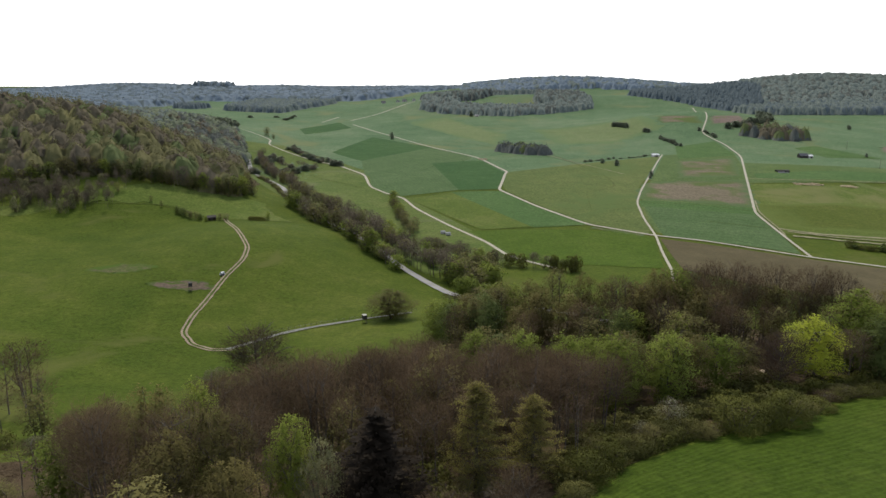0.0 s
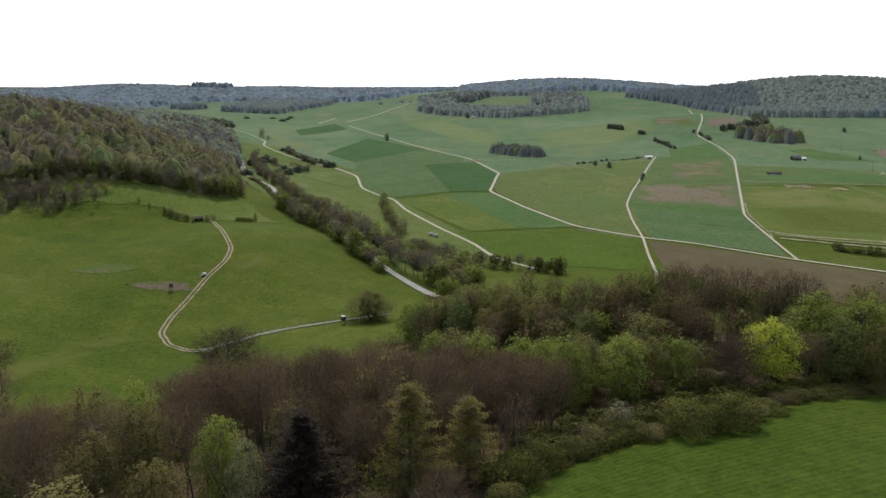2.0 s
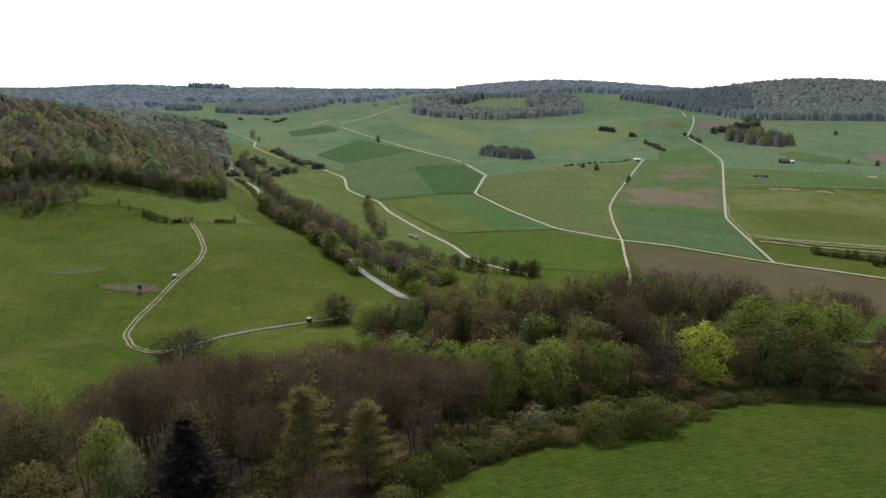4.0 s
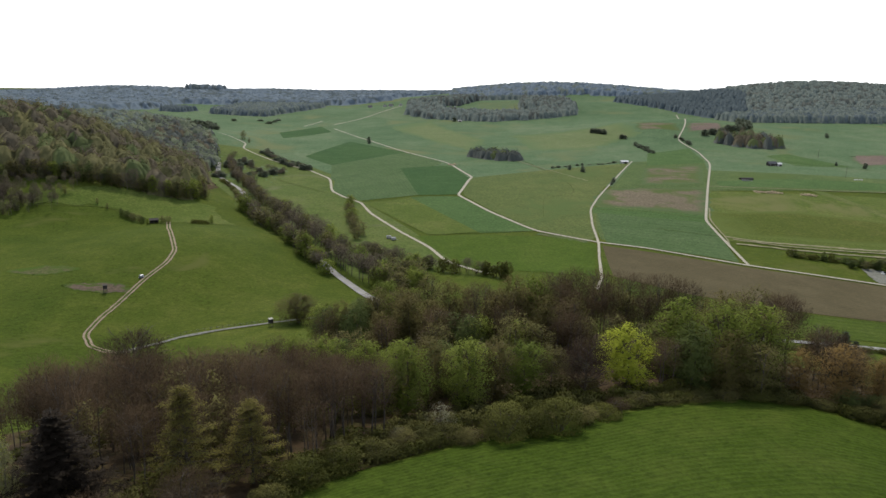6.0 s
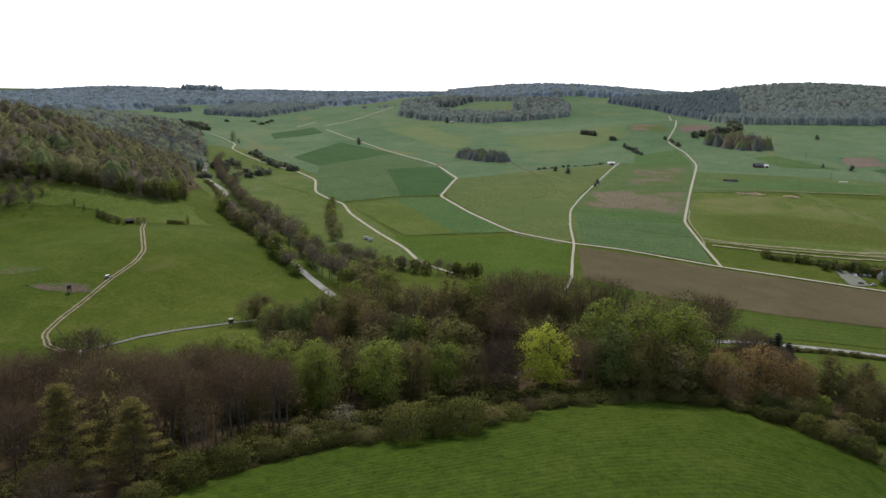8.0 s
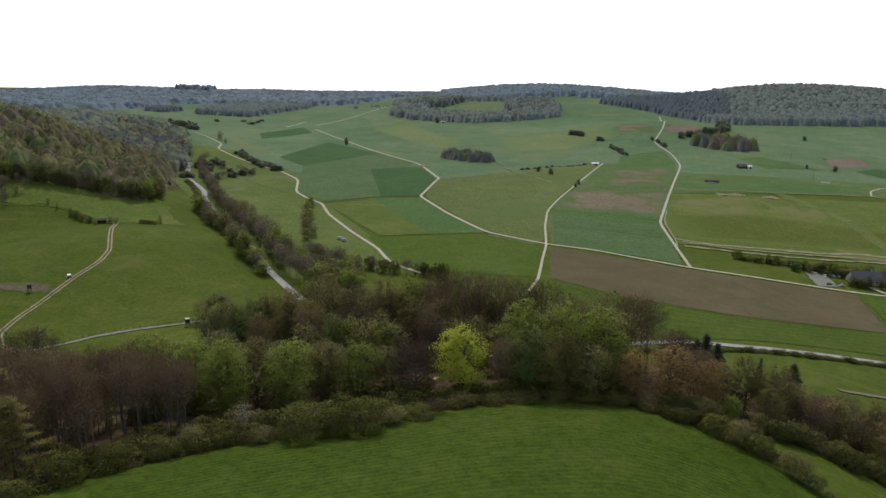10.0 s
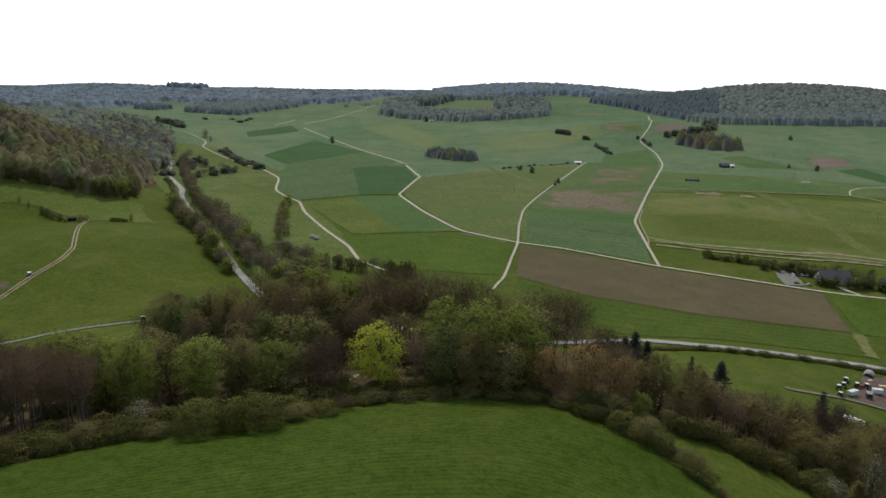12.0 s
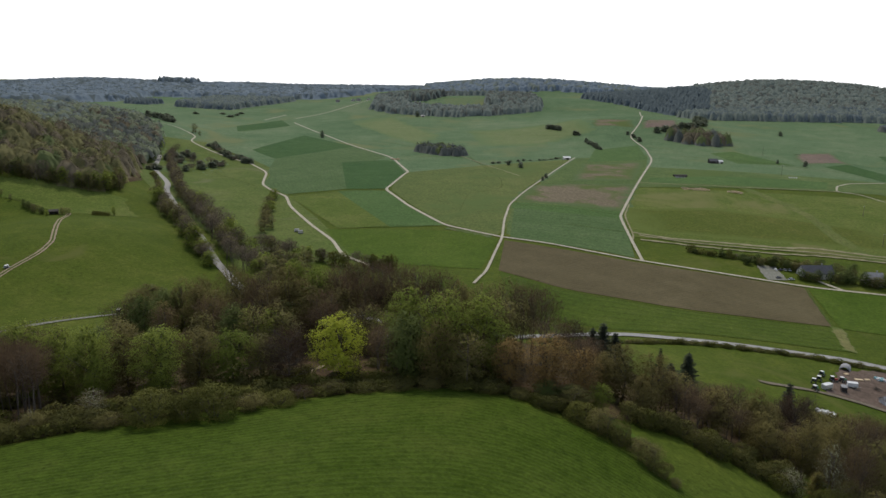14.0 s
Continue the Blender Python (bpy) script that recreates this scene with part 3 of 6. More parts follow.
ribbon("farm_road", [(-190, 1500), (-174, 1552), (-123, 1683), (-68, 1792)], 3.1, GRAVEL, 0.4, "far pale road leading out of the valley")
ribbon("farm_road", [(139, 967), (161, 899), (201, 790)], 1.3, STRAW_LINE, 0.35, "faint pale track below the copse", ragged=0.25)
ribbon("farm_road", [(326, 764), (360, 762), (450, 761), (542, 768)], 1.6, STRAW_LINE, 0.35, "faint grassy track across the slope", ragged=0.25)
ribbon("farm_road", [(240, 262), (265, 266), (278, 264), (300, 256), (380, 225)], 2.8, EARTH_LANE, 0.3, "worn earth lane beside the farm yard")
ribbon("gravel_lane", [(-90, 279), (-82, 287), (-71, 299), (-58, 308), (-37, 319), (-15, 330)], 2.2, WORN_LANE, 0.2, "narrow grey lane along the foot of the meadow", ragged=0.18)
track = tagged(new("dirt_track"), "sandy two-rut dirt track curving through the meadow", "track", kind="structure")
TRACK = [(-158, 511), (-140, 465), (-122, 424), (-112, 401), (-110, 383), (-113, 360), (-114, 334), (-115, 311), (-113, 295), (-105, 283), (-95, 278), (-86, 280)]
for off in (-0.95, 0.95):
    ribbon("rut", TRACK, 0.85, SANDY, 0.12, offset=off, step=2.5, parent=track, ragged=0.25)
ribbon("middle_strip", TRACK, 1.1, ROUGH_GRASS, 0.1, step=2.5, parent=track, ragged=0.2)
ribbon("footpath", [(149, 148), (152, 142), (155, 137), (157, 133)], 1.8, FAINT_SOIL, 0.15, "sandy footpath along the field corner", "path", step=1.5, ragged=0.3)
ribbon("footpath", [(82, 172), (79, 163), (76, 154), (77, 147)], 1.3, SANDY, 0.2, "pale bare path cutting through the wood", "path", step=1.5, ragged=0.25)
ribbon("roadside_verge", [(150, 303), (196, 304), (225, 309.5), (282, 315.5), (309, 314.5), (326, 310.5), (420, 294)], 4.0, ROUGH_GRASS, 0.2, "dark weedy verge beside the road", "verge", ragged=0.2)

for pts, w, label in (([(216, 745), (318, 742)], 2.0, "dark grassy bank between two fields"), ([(-38, 690), (9, 709), (55, 718)], 1.6, "dark grassy margin between two fields"), ([(30, 558), (75, 565), (115, 561)], 1.6, "dark grassy margin between two fields"),
                      ([(151, 411), (184, 387.5), (242, 368.5), (329, 371.5)], 1.0, "pale grassy margin under the ploughed field"), ([(352, 450), (331, 374)], 3.0, "grassy margin at the field end"),
                      ([(-261, 516), (-210, 532), (-169, 510), (-140, 492), (-118, 500), (-109, 534)], 1.4, "dark terrace edge in the meadow"),
                      ([(148, 974), (169, 836), (178, 772), (175, 721), (148, 695)], 1.7, "weedy ditch across the pasture"), ([(174, 893), (214, 917), (236, 921), (290, 962)], 2.4, "weedy ditch across the pasture"), ([(179, 640), (227, 632), (268, 609)], 1.8, "dark grassy margin below the patchy field"), ([(215, 571), (262, 551)], 1.4, "dark grassy margin in the pale crop"), ([(129, 612), (139, 690), (148, 695)], 1.0, "weedy ditch across the pasture"), ([(60, 968), (140, 958)], 1.4, "dark grassy margin below the copse"), ([(-160, 850), (-120, 790), (-80, 740)], 1.8, "weedy ditch in the valley meadow"),
                      ([(-45, 1180), (40, 1120), (140, 950)], 1.6, "dark grassy margin across the slope"), ([(150, 1260), (260, 1210), (330, 1190)], 2.0, "dark grassy margin across the slope"),
                      ([(430, 990), (520, 960), (620, 900)], 2.0, "dark grassy margin across the slope"), ([(314, 745), (438, 757), (541, 766)], 1.8, "dark grassy margin across the slope")):
    ribbon("field_margin", pts, w * 0.45, ROUGH_GRASS, 0.22, label, "field margin", ragged=0.3)
sheet("driveway", [(336, 488), (350, 489)], [(331, 456), (346, 459)], WORN_LANE, 0.4, 3, label="sandy gravel forecourt beside the farmhouse", category="driveway", ragged=0.5)
ribbon("driveway", [(366, 466), (371, 456), (377, 446)], 3.0, GRAVEL, 0.4, "short pale driveway to the farm road", "driveway")

# ---- trees ----


def part(name, me, parent, label=""):
    ob = new(name, me)
    ob.parent = parent
    if label:
        ob["label"] = label
    return ob


def tube(points, radii, sides=5):
    """Vertices and quads of a tapered limb along the points."""
    p = np.array(points, float)
    d = np.gradient(p, axis=0)
    d /= np.linalg.norm(d, axis=1)[:, None] + 1e-9
    ref = np.where(np.abs(d[:, 2:3]) > 0.9, [[1.0, 0, 0]], [[0, 0, 1.0]])
    u = np.cross(d, ref)
    u /= np.linalg.norm(u, axis=1)[:, None]
    w = np.cross(d, u)
    a = np.arange(sides) * 2 * np.pi / sides
    ring = u[:, None] * np.cos(a)[None, :, None] + w[:, None] * np.sin(a)[None, :, None]
    v = (p[:, None] + ring * np.array(radii)[:, None, None]).reshape(-1, 3)
    f = []
    for i in range(len(p) - 1):
        for j in range(sides):
            k = (j + 1) % sides
            f.append((i * sides + j, i * sides + k, (i + 1) * sides + k, (i + 1) * sides + j))
    return v, np.array(f)


def joined(pieces):
    """Several pieces as one: vertices, faces and, where they have them, normals."""
    v, f, m, n = [], [], [], 0
    for a, b, *c in pieces:
        v.append(a)
        f.append(b + n)
        m += c
        n += len(a)
    return (np.concatenate(v), np.concatenate(f), np.concatenate(m)) if m else (np.concatenate(v), np.concatenate(f))


def unit(v):
    return v / (np.linalg.norm(v, axis=1)[:, None] + 1e-9)


def leaf_clumps(centres, normals, size, rng, long=1.3, soft=None):
    """A small three-cornered leaf clump at each centre, facing about along its normal; soft: the crown's own outward direction, for its shading."""
    n = len(centres)
    t = np.cross(normals, rng.normal(size=(n, 3)))
    t /= np.linalg.norm(t, axis=1)[:, None] + 1e-9
    b = np.cross(normals, t)
    s = (size * rng.uniform(0.6, 1.4, n))[:, None]
    t, b = t * s * long * 0.62, b * s * 0.62
    v = np.stack([centres - t * 0.8 - b * 0.35, centres + t * 0.7 - b * 0.6, centres + t * 0.25 + b * 0.95], 1)
    soft = normals if soft is None else soft
    shade = unit(soft + normals * 0.2)
    face = np.cross(v[:, 1] - v[:, 0], v[:, 2] - v[:, 0])
    away = (face * shade).sum(1) < 0
    v[away] = v[away][:, [0, 2, 1]]
    return v.reshape(-1, 3), np.arange(3 * n).reshape(n, 3), np.repeat(shade, 3, axis=0)


def lobed(rng, height, width, base, lobes, count, size, flat=0.5, coarse=(0.09, 0.19), droop=0.3, fray=0.24):
    """Leaf clumps over a tall crown of many small overlapping tiers, with hollows between; filled out to the given height and width."""
    h = rng.uniform(0, 1, lobes) ** 0.85
    girth = (0.5 + 0.72 * h) * np.sqrt(1 - h ** 3.2)
    ang = np.arange(lobes) * 2.39996 + rng.uniform(-0.5, 0.5, lobes)
    rad = girth * rng.uniform(0.15, 0.9, lobes) ** 0.5 * width / 2 * rng.uniform(0.75, 1.0, lobes)
    c = np.c_[np.cos(ang) * rad, np.sin(ang) * rad, height * (base + (0.93 - base) * h)]
    r = width * rng.uniform(*coarse, lobes)
    which = rng.choice(lobes, count * 2, p=r ** 2 / (r ** 2).sum())
    out = unit(rng.normal(size=(count * 2, 3)) + np.array([0, 0, 0.25]))
    p = c[which] + out * (r[which] * rng.normal(1.0, fray, count * 2))[:, None] * np.array([1, 1, flat])
    p[:, 2] -= droop * (out[:, 0] ** 2 + out[:, 1] ** 2) * r[which] * 0.5
    inner = np.zeros(count * 2)
    for k in range(lobes):
        inner += (np.linalg.norm((p - c[k]) / np.array([1, 1, flat]), axis=1) < r[k] * 0.75) & (which != k)
    keep = np.where(inner < 1)[0][:count]
    p, out = p[keep], out[keep]
    low, high = np.percentile(p[:, 2], 0.5), np.percentile(p[:, 2], 99.7)
    reach = np.percentile(np.hypot(p[:, 0], p[:, 1]), 98)
    p = np.c_[p[:, :2] / reach * width / 2, (p[:, 2] - low) / (high - low) * height * (1 - base) + base * height]
    bulk = unit((p - np.array([0, 0, height * (0.30 + base / 2)])) * np.array([1, 1, 0.8]))
    nrm = unit(out + rng.normal(size=out.shape) * 0.7)
    return leaf_clumps(p, nrm, size, rng, 1.3, unit(out * 0.8 + bulk * 0.6)), p, bulk


def tiered(rng, H, W, base, boughs, count, size, wide=0.42, lumps=0.22, droop=0.25, layer=0.028):
    """A crown of many leafy boughs in flat fans one above the other, with shaded gaps; returns leaf clumps, their places and the outward direction."""
    h = np.clip((np.arange(boughs) + rng.uniform(0, 1, boughs)) / boughs, 0, 1)
    az = np.arange(boughs) * 2.39996 + rng.uniform(-0.4, 0.4, boughs)
    girth = np.where(h > wide, np.maximum(0.02, 1 - (np.maximum(h - wide, 0) / (1.05 - wide)) ** 2.3) ** 0.42, 0.70 + 0.30 * h / wide)
    ph = rng.uniform(0, 6.28, 3)
    girth = girth * (1 + lumps * np.sin(2 * az + ph[0] + 2.2 * h) + 0.6 * lumps * np.sin(3 * az + ph[1] - 3.1 * h)) * rng.uniform(0.78, 1.1, boughs)
    share = np.maximum(girth, 0.3) ** 1.5
    which = rng.choice(boughs, count, p=share / share.sum())
    g = rng.uniform(0.06, 1.0, count) ** 0.55
    side = rng.uniform(-1, 1, count) * (0.16 + 0.40 * g)
    r = girth[which] * W / 2 * g
    a = az[which] + side
    z = H * (base + (0.985 - base) * h[which]) - droop * girth[which] * W / 2 * (g ** 2 + 0.5 * side ** 2) + 0.10 * W * g * (1 - h[which])
    p = np.c_[np.cos(a) * r, np.sin(a) * r, z + rng.normal(0, layer * H, count)]
    p[:, :2] += rng.normal(0, 0.02 * W, (count, 2))
    top = np.percentile(p[:, 2], 99.7)
    p[:, 2] = np.maximum(p[:, 2] * H / top, 0.02 * H)
    p[:, :2] *= W / 2 / np.percentile(np.hypot(p[:, 0], p[:, 1]), 97)
    bulk = unit((p - np.array([0, 0, H * (0.25 + base / 2)])) * np.array([1, 1, 0.75]))
    nrm = unit(np.array([0, 0, 0.8]) + bulk * 0.6 + rng.normal(size=p.shape) * 0.55)
    big = np.where(g < 0.45, 1.9, 1.0)
    return leaf_clumps(p, nrm, size * big, rng, 1.7, unit(bulk + np.array([0, 0, 0.18]) + rng.normal(size=p.shape) * 0.14)), p, bulk


def limbs(rng, height, width, base, count, trunk_r, forks=4, lean=0.0, trunk_top=0.75, sides=5):
    """Trunk, limbs and branch ends; returns tubes and the branches' end stretches."""
    pieces, ends = [], []
    k = 7
    z = np.linspace(0, height * trunk_top, k)
    wob = np.cumsum(rng.normal(0, 0.012 * height, (k, 2)), axis=0)
    wob -= wob[0]
    stem = np.c_[wob[:, 0] + lean * z / height, wob[:, 1], z - 0.3]
    pieces.append(tube(stem, np.linspace(trunk_r, trunk_r * 0.3, k), sides + 1))
    for i in range(count):
        h0 = rng.uniform(base, trunk_top * 0.97)
        start = np.array([np.interp(h0 * height, z, stem[:, j]) for j in range(3)])
        ang = i * 2.4 + rng.uniform(-0.4, 0.4)
        reach = width / 2 * rng.uniform(0.55, 1.0) * (1.15 - 0.5 * (h0 - base))
        rise = min(height * rng.uniform(0.16, 0.34), height * 0.97 - start[2])
        f = np.linspace(0, 1, 5)
        line = start + np.stack([np.cos(ang) * reach * f, np.sin(ang) * reach * f, rise * f ** 1.3], 1) + rng.normal(0, 0.02 * width, (5, 3)) * f[:, None]
        r0 = trunk_r * rng.uniform(0.38, 0.58)
        pieces.append(tube(line, np.linspace(r0, r0 * 0.25, 5), 4))
        ends.append((line[2], line[4]))
        for j in range(forks):
            g = rng.uniform(0.35, 0.95)
            s = line[0] * (1 - g) + line[4] * g
            d = unit((line[4] - line[0])[None] + rng.normal(size=(1, 3)) * width * 0.25 + np.array([0, 0, width * 0.12]))[0]
            e = s + d * rng.uniform(0.14, 0.24) * width
            e[2] = min(e[2], height)
            pieces.append(tube([s, (s + e) / 2 + rng.normal(0, 0.1, 3), e], [r0 * 0.35, r0 * 0.22, r0 * 0.1], 3))
            ends.append((s, e))
    return pieces, ends


def twig_cloud(rng, ends, count, length, thick, height, up=0.6):
    """Fine bare twigs as thin slivers round the ends of the branches."""
    a = np.array([e[0] for e in ends])
    b = np.array([e[1] for e in ends])
    w = rng.integers(0, len(ends), count)
    g = rng.uniform(0.1, 1.1, (count, 1))
    s = a[w] * (1 - g) + b[w] * g + rng.normal(0, length * 0.25, (count, 3))
    d = unit(unit(b[w] - a[w]) + rng.normal(size=(count, 3)) * 0.6 + np.array([0, 0, up]))
    l = length * rng.uniform(0.5, 1.3, (count, 1))
    e = s + d * l
    e[:, 2] = np.minimum(e[:, 2], height * 1.02)
    side = unit(np.cross(d, rng.normal(size=(count, 3)))) * thick
    v = np.stack([s - side, s + side, e], 1)
    shade = unit(s - np.array([0, 0, height * 0.4]) + rng.normal(size=(count, 3)) * height * 0.12)
    away = (np.cross(v[:, 1] - v[:, 0], v[:, 2] - v[:, 0]) * shade).sum(1) < 0
    v[away] = v[away][:, [0, 2, 1]]
    return v.reshape(-1, 3), np.arange(3 * count).reshape(count, 3), np.repeat(shade, 3, axis=0)


def make_tree(kind, seed, detail=1.0):
    """One tree, shrub or conifer about 15 m high (shrubs 4 m), at the origin; returns its Empty."""
    rng = np.random.default_rng(seed)
    pieces, crown, extra = [], None, None
    bark, leaf, name, label = BARK, GREEN, "tree", ""
    big = 1 / math.sqrt(detail)
    if kind in ("bare", "bud", "may"):
        H, W = 16.0, 11.0
        ends = []
        stems = 3 if kind == "bare" and seed % 3 else 2
        for k in range(stems):
            spin = k * 6.283 / stems + rng.uniform(-0.5, 0.5)
            foot = np.array([math.cos(spin), math.sin(spin), 0]) * W * 0.16
            tubes, tips = limbs(rng, H * rng.uniform(0.86, 1.0), W * 0.55, 0.42, (6 if detail > 0.5 else 3), 0.18, 3 if detail > 0.5 else 0, 0, 0.95, 4 if detail > 0.5 else 2)
            pieces += [(v + foot, f) for v, f in tubes]
            ends += [(a + foot, b + foot) for a, b in tips]
        n = int((4600 if kind == "bare" else 1500) * detail)
        spots, p, bulk = tiered(rng, H, W, 0.42 if kind == "bare" else 0.10, 60, n, 0.1, 0.58, 0.10, 0.12, 0.03)
        inward = np.array([0.55, 0.55, 0.88])
        ends += list(zip(p * inward + (p - p * inward) * 0.6, p))
        twigs = twig_cloud(rng, ends, n, 0.85 if detail > 0.2 else 1.2, 0.029 * big * (1 if detail > 0.2 else 1.5), H, 0.12)
        crown, leaf = twigs, TWIGS if detail > 0.2 else FAR_TWIGS
        if kind != "bare":
            m = int((2200 if kind == "may" else 6200 if detail > 0.5 else 4200) * detail)
            leaves, q, _ = tiered(rng, H, W, 0.08, 46, m, (0.165 if detail > 0.5 else 0.195) * big, 0.5, 0.16, 0.18)
            extra = (leaves, BUDS if kind == "bud" else MAY, "foliage")
        name = ("bare_tree" if detail > 0.2 else "roadside_tree") if kind == "bare" else "budding_tree"
        label = ("leafless brown deciduous tree with fine twigs in a wood" if detail > 0.2 else "grey-brown leafless tree with a twiggy rounded crown") if kind == "bare" else "budding olive-brown deciduous tree in spring"
        bark = PALE_BARK if seed % 2 else BARK
        if kind == "may":
            name, label = "shrub", "pale blossoming shrub at the edge of the wood"
    elif kind in ("green", "deep", "lime", "russet", "olive", "far"):
        H, W = 15.0, 11.0
        pieces, ends = limbs(rng, H, W * 0.8, 0.25, 7 if detail > 0.5 else 3, 0.24, 2 if detail > 0.5 else 0, rng.uniform(-0.5, 0.5))
        if kind == "far":
            crown, p, bulk = tiered(rng, H, W, 0.0, 40, int(5200 * detail), 0.35 * big, 0.35, 0.16, 0.2, 0.05)
        else:
            thin = {"lime": 0.8, "russet": 0.75}.get(kind, 1.0)
            crown, p, bulk = tiered(rng, H, W, {"lime": 0.12, "russet": 0.08}.get(kind, 0.06), {"lime": 34, "green": 44}.get(kind, 52), int((12000 if kind == "olive" else 8600) * detail * thin), (0.15 if kind == "olive" else 0.19) * big, 0.5, 0.14 if kind == "lime" else 0.13)
        leaf = {"green": GREEN, "deep": DEEP, "lime": LIME, "russet": RUSSET, "olive": OLIVE, "far": FAR_TREE}[kind]
        if kind in ("green", "russet") and detail > 0.2:
            extra = (twig_cloud(rng, list(zip(p * 0.6 + np.array([0, 0, 2.0]), p))[:900], int(1300 * detail), 0.9, 0.026 * big, H, 0.1), TWIGS, "twig_spray")
        label = {"green": "fresh green leafy deciduous tree in spring", "deep": "dark green leafy deciduous tree", "lime": "lime-green tree in fresh leaf at the field edge",
                 "russet": "russet-brown tree with young leaves", "olive": "dense olive-green budding deciduous tree in spring", "far": "grey-green rounded woodland tree in leaf"}[kind]
    elif kind == "oak":
        H, W = 14.0, 18.0
        pieces, ends = limbs(rng, H, W * 0.9, 0.16, 22, 0.30, 7, 0.4, 0.8, 6)
        spots, p, bulk = tiered(rng, H, W, 0.16, 52, 7000, 0.1, 0.55, 0.16, 0.1, 0.05)
        ends += list(zip(p * np.array([0.7, 0.7, 0.9]), p))
        crown, leaf, bark = twig_cloud(rng, ends, 9500, 1.0, 0.032, H, 0.15), DARK_TWIGS, BARK
        name, label = "bare_tree", "dark broad leafless tree with spreading limbs"
    elif kind == "gold":
        H, W = 15.0, 9.0
        pieces = [tube([(0, 0, -0.3), (0.1, 0, H * 0.5), (0, 0.1, H * 0.97)], [0.22, 0.13, 0.03], 6)]
        quads, ends = [], []
        for i in range(78):
            z = H * (0.12 + 0.86 * (i / 78))
            reach = W / 2 * (1.03 - z / H) ** 0.75 * rng.uniform(0.5, 1.35)
            ang = i * 2.39996
            e = np.array([math.cos(ang) * reach, math.sin(ang) * reach, z + reach * rng.uniform(0.05, 0.3)])
            pieces.append(tube([(0, 0, z), e * np.array([0.5, 0.5, 1]), e], [0.05, 0.03, 0.01], 3))
            ends.append((np.array([0, 0, z]), e))
            m = int(190 * detail)
            g = rng.uniform(0.25, 1.05, (m, 1)) ** 0.8
            p = np.array([0, 0, z]) * (1 - g) + e * g + rng.normal(0, 0.17, (m, 3)) * np.array([1.8, 1.8, 0.7])
            quads.append(leaf_clumps(p, unit(rng.normal(size=p.shape) * 0.5 + np.array([0, 0, 1])), 0.10 * big, rng, 2.2, unit(p * np.array([1, 1, 0]) + np.array([0, 0, 0.5 * W]))))
        crown, leaf = joined(quads), GOLD
        extra = (twig_cloud(rng, ends, int(2000 * detail), 0.9, 0.03 * big, H, 0.1), TWIGS, "twig_spray")
        name = "larch"
        label = "slender yellow-green larch coming into leaf"
    elif kind in ("spruce", "pine"):
        H, W = 16.0, (8.0 if kind == "spruce" else 9.5)
        pieces = [tube([(0, 0, -0.3), (0, 0.05, H * 0.5), (0, 0, H * 0.99)], [0.25, 0.15, 0.03], 6)]
        quads = []
        tiers = 20 if detail > 0.5 else 14
        for i in range(tiers):
            z = H * (0.06 + 0.92 * i / tiers)
            for j in range(9 if detail > 0.5 else 6):
                reach = W / 2 * (1.01 - z / H) ** 0.8 * rng.uniform(0.6, 1.25)
                ang = j * 0.7 + i * 1.1 + rng.uniform(-0.2, 0.2)
                m = max(5, int((150 if kind == "spruce" else 74) * detail * (0.25 + reach / 4)))
                g = rng.uniform(0.1, 1.0, (m, 1))
                droop = -0.28 * reach * g + 0.22 * reach * g ** 3
                p = np.c_[np.cos(ang) * reach * g, np.sin(ang) * reach * g, z + droop] + rng.normal(0, 0.05 + 0.06 * reach, (m, 3)) * np.array([1, 1, 0.4])
                quads.append(leaf_clumps(p, unit(rng.normal(size=p.shape) * 0.5 + np.array([0, 0, 1])), (0.115 if kind == "spruce" else 0.2) * big, rng, 2.8, unit(p * np.array([1, 1, 0]) + np.array([0, 0, 0.3 * W]))))
        # coarse far conifers take the needles with haze in their colour
        crown, leaf = joined(quads), PINE_NEEDLES if kind == "pine" else NEEDLES if detail > 0.2 else HAZED_NEEDLES
        label = "dark conical spruce tree with drooping branches"
        name = "spruce"
    elif kind in ("bush", "blossom", "thicket"):
        H, W = 4.0, 5.5
        if kind == "blossom":
            H, W = 5.0, 4.5
        pieces = []
        for i in range(9):
            a = i * 0.7
            e = np.array([math.cos(a) * W * 0.3, math.sin(a) * W * 0.3, H * rng.uniform(0.6, 0.85)])
            pieces.append(tube([(math.cos(a) * 0.25, math.sin(a) * 0.25, -0.2), e * np.array([0.6, 0.6, 0.55]), e], [0.06, 0.04, 0.015], 4))
        crown, p, bulk = lobed(rng, H, W, 0.0, 26, int((3600 if kind == "blossom" or detail < 0.3 else 5600) * detail), (0.155 if detail < 0.3 else 0.125) * big, 0.8, (0.14, 0.27), 0.2, 0.15)
        leaf = {"bush": SHRUB, "blossom": PETALS, "thicket": THICKET}[kind]
        name = "thicket" if kind == "thicket" else "shrub"
        label = {"bush": "dense green shrub at the field edge", "blossom": "pale blossoming shrub at the edge of the wood", "thicket": "scrubby olive-brown thicket at the field edge"}[kind]
    ob = tagged(new(name), label, "shrub" if name in ("shrub", "thicket") else "tree")
    woody = part("stem" if name in ("shrub", "thicket") else "trunk", mesh_of("trunk", *joined(pieces), bark, True), ob)
    if name in ("shrub", "thicket"):
        tagged(woody, kind="stuff")
    part("crown", mesh_of("crown", crown[0], crown[1], leaf, normals=crown[2]), ob)
    if extra:
        tagged(part(extra[2], mesh_of(extra[2], extra[0][0], extra[0][1], extra[1], normals=extra[0][2]), ob), kind="stuff" if extra[2] == "twig_spray" else "")
    ob["height"], ob["width"] = H, W
    return ob


